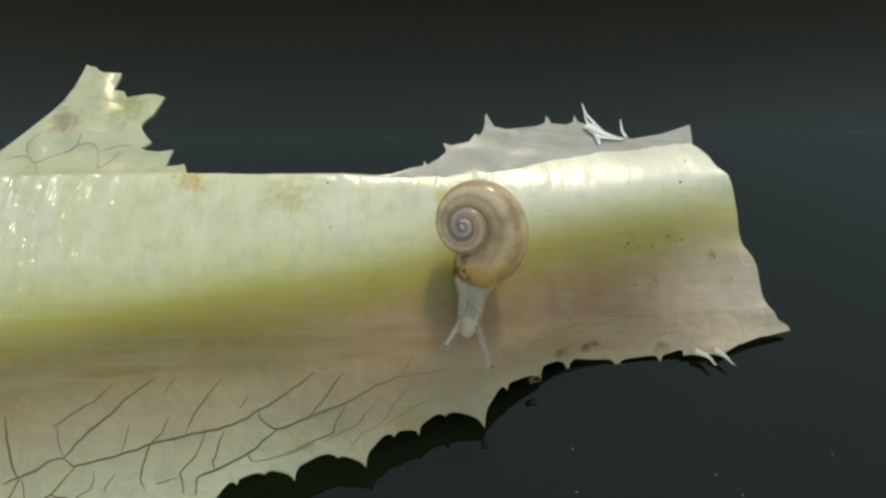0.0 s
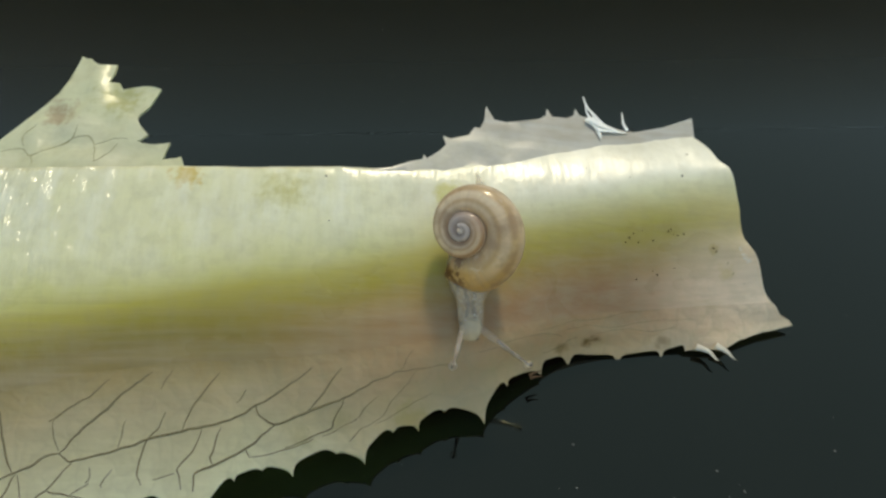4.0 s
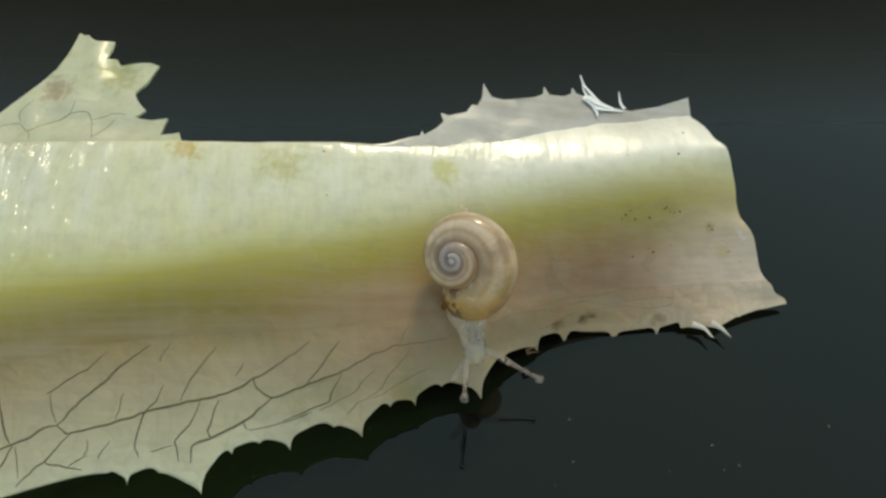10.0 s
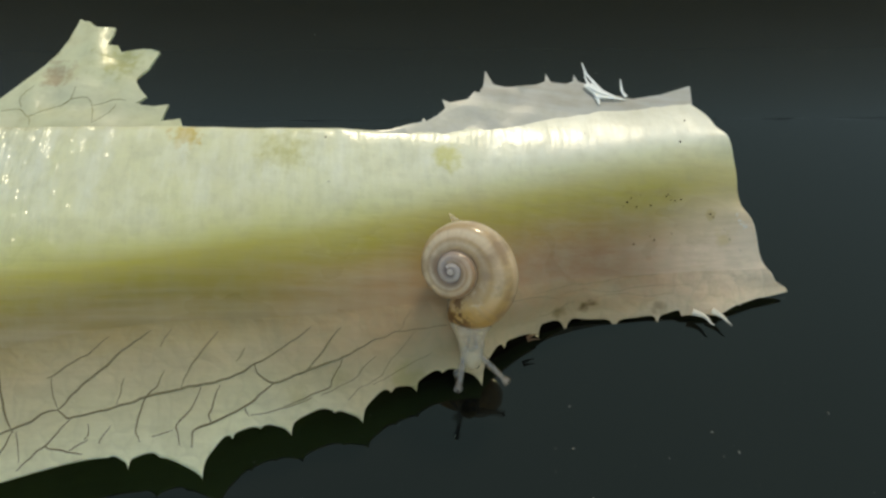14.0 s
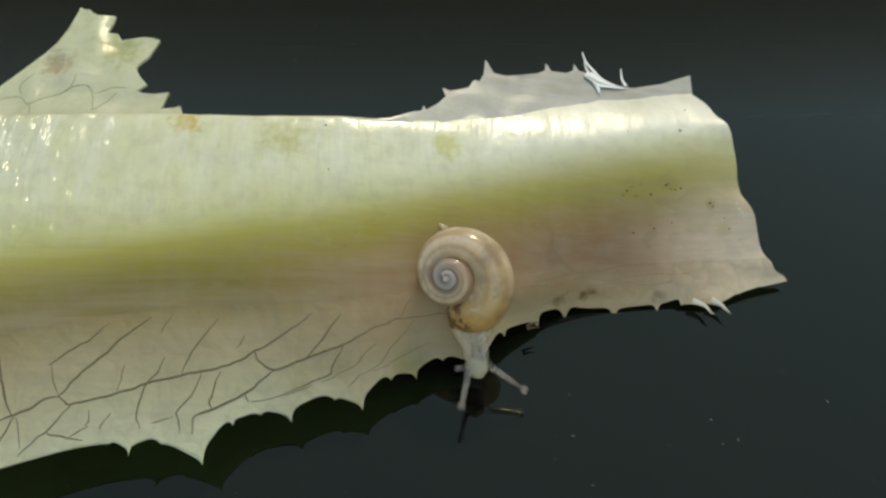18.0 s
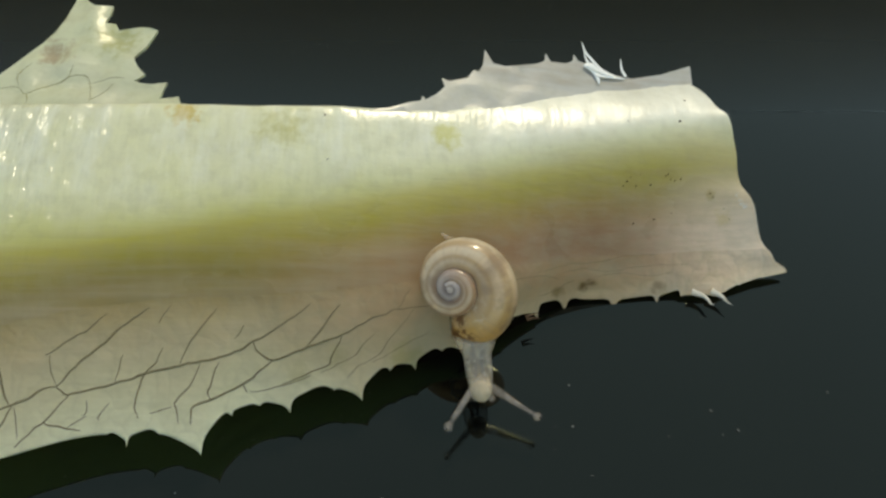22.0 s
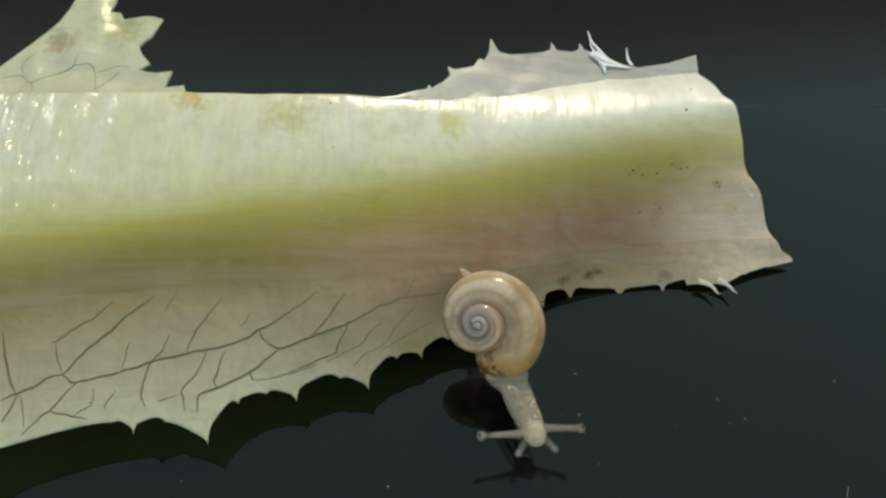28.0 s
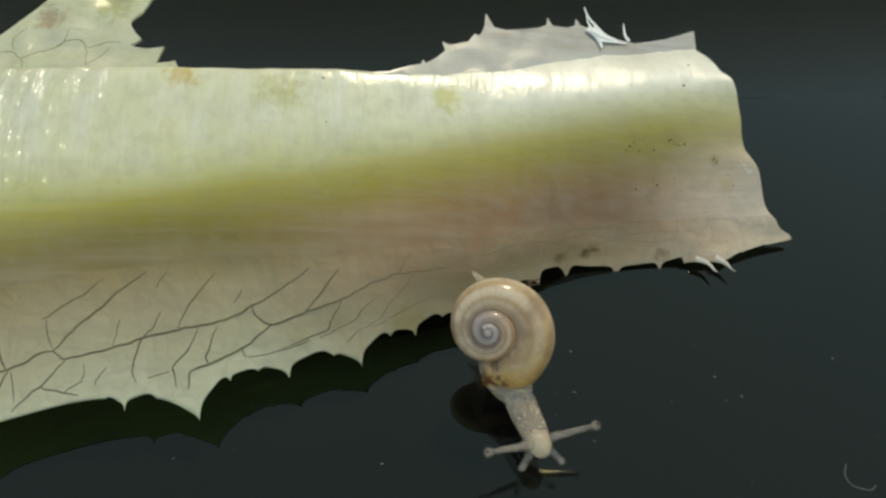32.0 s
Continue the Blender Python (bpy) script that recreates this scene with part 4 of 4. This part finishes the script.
TIP_L_LATER = [(17, 3.6, -22.5, 4.9), (18, 2.8, -23.3, 5), (19, 0.3, -23.6, 4.5), (20, -2.1, -23.7, 3.1), (21, -0.7, -25.1, 2.1), (22, 1.2, -26.9, 4.5), (23, 3.8, -28.8, 4.6), (24, 6.8, -29.9, 4.7), (25, 7.9, -29.5, 7.2), (28, 4, -30.5, 7.5), (29.5, 3.4, -32.9, 5.7), (31, 4.3, -33.5, 6.8), (32, 5.3, -35.2, 7.8)]
TIP_R = [(0, 6.1, -13.9, 12), (1, 6.3, -13.7, 11.2), (2, 7.1, -13.7, 10.4), (3, 9.4, -12.9, 9.6), (6, 11.3, -15.1, 8.7), (7, 10.1, -16.4, 8.4), (8, 9.7, -18, 8.5), (9, 11.2, -17.8, 7.7), (10, 12.7, -16.8, 5.9), (11, 13.1, -17.8, 4.8), (12, 9.8, -18.4, 5.4), (13, 8.3, -18.2, 5.1), (14, 8.4, -18.2, 4.7)]
TIP_R_LATER = [(17, 11.1, -18.4, 3), (18, 10.7, -20.5, 3.5), (19, 9.5, -23.8, 3.2), (20, 9, -25.4, 3.7), (21, 10.3, -25.8, 4.1), (22, 11.9, -25.5, 4.2), (23, 13.9, -24.6, 5.8), (24, 16.2, -24, 5.7), (25, 17.7, -24, 5.1), (28, 15.2, -29.8, 7.9), (29.5, 14.9, -31.5, 8), (31, 15.8, -30.2, 8.2), (32, 17.1, -32.2, 7.9)]
FEEL_L = [(10, 2, -18, 8.6), (11, 2.2, -18.3, 8), (12, 1.9, -17.9, 7.3), (17, 2.7, -18.4, 5), (18, 2.3, -18.2, 4.9), (19, 1.7, -18.6, 4.8), (20, 1.7, -19.4, 4.7), (21, 3, -21, 4.6), (23, 5.8, -25.6, 4.6), (24, 7.4, -26.3, 4.6), (25, 8.1, -27.2, 4.6), (28, 8.3, -31.5, 4.6), (29.5, 8.4, -33.1, 4.5), (31, 8.6, -34.6, 4.4), (32, 9.1, -35.7, 4.3)]
FEEL_R = [(22, 6.6, -23.4, 4.6), (23, 9, -23.5, 4.6), (24, 10.9, -25.1, 4.6), (25, 11.5, -26, 4.6), (28, 12.6, -31, 4.6), (29.5, 12.6, -32.9, 4.5), (31, 13.3, -33.6, 4.4), (32, 13.6, -35, 4.3)]
SPIN = [(0, 10), (6, 2), (9, 9), (12, 18), (14, 22), (17, 29), (21, 28), (25, 30), (28, 33), (30, 32), (32, 26)]
NOD = [(0, 43), (9, 43), (14, 45), (20, 46), (26, 44), (32, 41)]
LEAN = [(0, 24), (6, 23), (12, 22), (17, 21), (23, 19), (28, 15), (32, 12)]


def at_time(tab, t):
    return Vector([np.interp(t, [r[0] for r in tab], [r[k] for r in tab]) for k in range(1, len(tab[0]))])


LIP = 0.11
TURNS, GROWTH, R_LAST, TUBE, RISE = 2.55, 2.4, 4.65, 0.70, 1.0


def build_shell(parent):
    """A right-handed coil seen from its tip, which lies at the origin; the axis is z, and the mouth opens towards -y."""
    bm = bmesh.new()
    uv = bm.loops.layers.uv.new("UVMap")
    n, sides = 330, 36
    rings, at = [], {}
    for i in range(n + 1):
        phi = (TURNS + LIP) * 2 * math.pi * i / n
        f = GROWTH ** (min(0.0, phi - TURNS * 2 * math.pi) / (2 * math.pi))
        r = R_LAST * f
        th = radians(-78) - (phi - TURNS * 2 * math.pi)
        late = max(0.0, (i / n - 0.94) / 0.06) ** 2
        out = Vector((math.cos(th), math.sin(th), 0))
        c = out * r * (1 + 0.02 * late) + Vector((0, 0, -RISE * r * (1 + 0.14 * late)))
        row = []
        for k in range(sides):
            q = 2 * math.pi * k / sides
            a = TUBE * r * (1 - 0.22 * late)
            p = c + out * a * math.cos(q) * 1.02 + Vector((0, 0, 1)) * a * math.sin(q)
            v = bm.verts.new(p * MM)
            at[v] = (i / n, k / sides)
            row.append(v)
        rings.append(row)
    for a, b in zip(rings, rings[1:]):
        for k in range(sides):
            f = bm.faces.new((a[k], a[(k + 1) % sides], b[(k + 1) % sides], b[k]))
            for l in f.loops:
                w = at[l.vert]
                l[uv].uv = (w[0], 1.0 if k == sides - 1 and w[1] == 0 else w[1])
    r0 = R_LAST * GROWTH ** -TURNS
    bmesh.ops.create_uvsphere(bm, u_segments=20, v_segments=12, radius=r0 * 1.0 * MM, matrix=Matrix.Translation((0, 0, -1.2 * r0 * MM)))
    bm.faces.new(rings[0])
    bmesh.ops.recalc_face_normals(bm, faces=bm.faces)
    return part("shell", bm, SHELL, parent, "translucent beige coiled shell with grey-mauve tip")


def blob(name, size, material, parent, label="", taper=0.0, rough=0.04, seed=1, full=False):
    """A soft rounded body, long in x, thinner towards +x by taper; a full one keeps its width nearly to the ends."""
    bm = bmesh.new()
    bmesh.ops.create_uvsphere(bm, u_segments=24, v_segments=16, radius=1)
    for v in bm.verts:
        c = v.co
        w = (1 - taper * (c.x * 0.5 + 0.5)) * (math.sqrt(1 + c.x * c.x) if full else 1.0)
        k = 1 + rough * noise.noise(c * 2.2 + Vector((seed, 0, 0)))
        v.co = Vector((c.x * size[0] * k, c.y * size[1] * w * k, c.z * size[2] * w * k)) * MM
    return part(name, bm, material, parent, label)


def stalk(name, length, r0, r1, bulb, parent, core):
    """A tentacle along x whose tip lies at the origin."""
    bm = bmesh.new()
    pts = [Vector((-length + length * k / 14, 0, 0)) * MM for k in range(15)]
    tube_into(bm, pts, [(r0 + (r1 - r0) * k / 14) * MM for k in range(15)], 12)
    if bulb:
        bmesh.ops.create_uvsphere(bm, u_segments=16, v_segments=10, radius=bulb * MM, matrix=Matrix.Translation((-0.3 * bulb * MM, 0, 0)))
    ob = part(name, bm, STALK, parent, "clear tentacle with a rounded tip")
    if core:
        bm = bmesh.new()
        tube_into(bm, pts[:-1], [0.42 * (r0 + (r1 - r0) * k / 14) * MM for k in range(14)], 8)
        part("tentacle_core", bm, NERVE, ob, "grey muscle inside the tentacle")
        bm = bmesh.new()
        bmesh.ops.create_uvsphere(bm, u_segments=10, v_segments=8, radius=0.2 * MM, matrix=Matrix.Translation((0.1 * MM, 0, 0.30 * MM)))
        part("eye", bm, EYE, ob, "tiny black eye")
    return ob


def build_snail():
    snail = tagged(new("snail"), "small beige land snail crawling off the leaf", "snail")
    p = {"shell": build_shell(snail)}
    p["mantle"] = blob("mantle", (2.6, 1.8, 2.1), MANTLE, snail, "ochre mantle collar in the shell's mouth")
    p["mantle"].matrix_basis = pose(0.6 * MM, -4.6 * MM, -4.6 * MM)
    p["foot"] = blob("foot", (4.6, 2.5, 1.0), FLESH, snail, "soft translucent foot")
    bm = bmesh.new()
    tube_into(bm, [Vector((-3.0 - 0.34 * k, -0.06 * k, -0.16 * k)) * MM for k in range(10)], [MM * (0.9 * (1 - k / 9) ** 0.8 + 0.06) for k in range(10)], 14, 0.45)
    part("tail", bm, FLESH, p["foot"], "thin clear tip of the tail")
    p["neck_rear"] = blob("neck", (4.4, 3.2, 1.5), FLESH, snail, "soft translucent neck", 0.2, 0.04, 2)
    p["neck_front"] = blob("neck", (4.1, 1.9, 1.35), FLESH, snail, "soft translucent neck", 0.25, 0.04, 3, True)
    rnd = random.Random(8)
    bm = bmesh.new()
    for _ in range(56):
        q, side = rnd.uniform(-2.6, 2.4), rnd.choice((-1, 1, 1))
        c = Vector((q, side * rnd.uniform(0.35, 1.4), 0))
        c.z = 1.33 * math.sqrt(max(0.05, 1 - (c.x / 3.7) ** 2 - (c.y / 1.6) ** 2))
        bmesh.ops.create_icosphere(bm, subdivisions=2, radius=rnd.uniform(0.03, 0.065) * MM, matrix=Matrix.Translation(c * MM))
    part("slime_beads", bm, SLIME, p["neck_front"], "tiny clear beads of slime")
    for side in (-1, 1):
        bm = bmesh.new()
        pts = [Vector((-2.6 + 5.4 * k / 10, side * (0.45 + 0.12 * math.sin(k * 0.9)), 0.55)) * MM for k in range(11)]
        tube_into(bm, pts, [MM * (0.12 + 0.16 * math.sin(math.pi * k / 10)) for k in range(11)], 8)
        part("muscle_band", bm, NERVE, p["neck_front"], "grey muscle showing through the neck")
    p["head"] = blob("head", (1.65, 1.4, 1.2), HEAD_FLESH, snail, "pale cream rounded head", 0.1, 0.06, 4)
    for side in "lr":
        p["tip_" + side] = stalk("tentacle", 4.9, 0.36, 0.22, 0.54, snail, True)
        p["root_" + side] = stalk("tentacle_base", 4.4, 0.54, 0.36, 0, snail, False)
    p["feel_l"] = stalk("feeler", 2.4, 0.55, 0.34, 0.42, snail, False)
    p["feel_r"] = stalk("feeler", 2.4, 0.55, 0.34, 0.42, snail, False)
    return snail, p


snail, snail_parts = build_snail()


def shell_pose(t):
    """The shell's tip, its axis leaning towards the camera and aside, and its spin."""
    apex = at_time(APEX + APEX_LATER, t) * MM
    nod, lean, spin = (float(np.interp(t, *zip(*tab))) for tab in (NOD, LEAN, SPIN))
    return Matrix.Translation(apex) @ pose(0, 0, 0, nod) @ pose(0, 0, 0, 0, -lean) @ pose(0, 0, 0, 0, 0, spin - 8)


def along(tip, start, over=(0, 0, 1)):
    """A pose at tip whose x runs there from start."""
    x = (tip - start).normalized()
    y = Vector(over).cross(x).normalized()
    z = x.cross(y)
    m = Matrix((x, y, z)).transposed().to_4x4()
    return Matrix.Translation(tip) @ m


def motions():
    times = [r[0] for r in APEX + APEX_LATER]
    rows = {k: [] for k in snail_parts if k not in ("shell", "mantle")}
    trunk = []
    for t in times:
        root = shell_pose(t)
        trunk.append((t, root))
        head = at_time(HEAD + HEAD_LATER, t) * MM
        mouth = root @ Vector((-0.4 * MM, -5.0 * MM, -5.2 * MM))
        heading = (head - mouth).normalized()
        aside = Vector((0, 0, 1)).cross(heading).normalized()
        tips = {"tip_l": at_time(TIP_L + TIP_L_LATER, t) * MM, "tip_r": at_time(TIP_R + TIP_R_LATER, t) * MM}
        made = {"head": along(head, mouth), "neck_front": along(head - heading * 2.9 * MM, mouth),
                "neck_rear": along(mouth + heading * 0.6 * MM, mouth - heading * MM)}
        belly = root @ (Vector((1.0, 0.5, -7.2)) * MM)
        made["foot"] = along(belly, belly + (root @ (Vector((0.6, 4.0, -6.4)) * MM) - belly))
        for k, side in (("tip_l", -1), ("tip_r", 1)):
            start = head + aside * side * 0.9 * MM + Vector((0, 0, 0.5 * MM))
            way = (tips[k] - start).normalized()
            made[k] = along(tips[k], start)
            made["root_" + k[-1]] = along(start + way * min(4.4 * MM, (tips[k] - start).length - 0.6 * MM), start)
        for k, tab, side in (("feel_l", FEEL_L, -1), ("feel_r", FEEL_R, 1)):
            tip = at_time(tab, t) * MM
            if t < tab[0][0]:
                tip = head + heading * 0.8 * MM + aside * side * 0.6 * MM - Vector((0, 0, 0.9 * MM))
            made[k] = along(tip, head + aside * side * 0.5 * MM - Vector((0, 0, 0.3 * MM)))
        for k in rows:
            rows[k].append((t, root.inverted() @ made[k]))
    walk(snail, trunk)
    for k in rows:
        walk(snail_parts[k], rows[k])


motions()
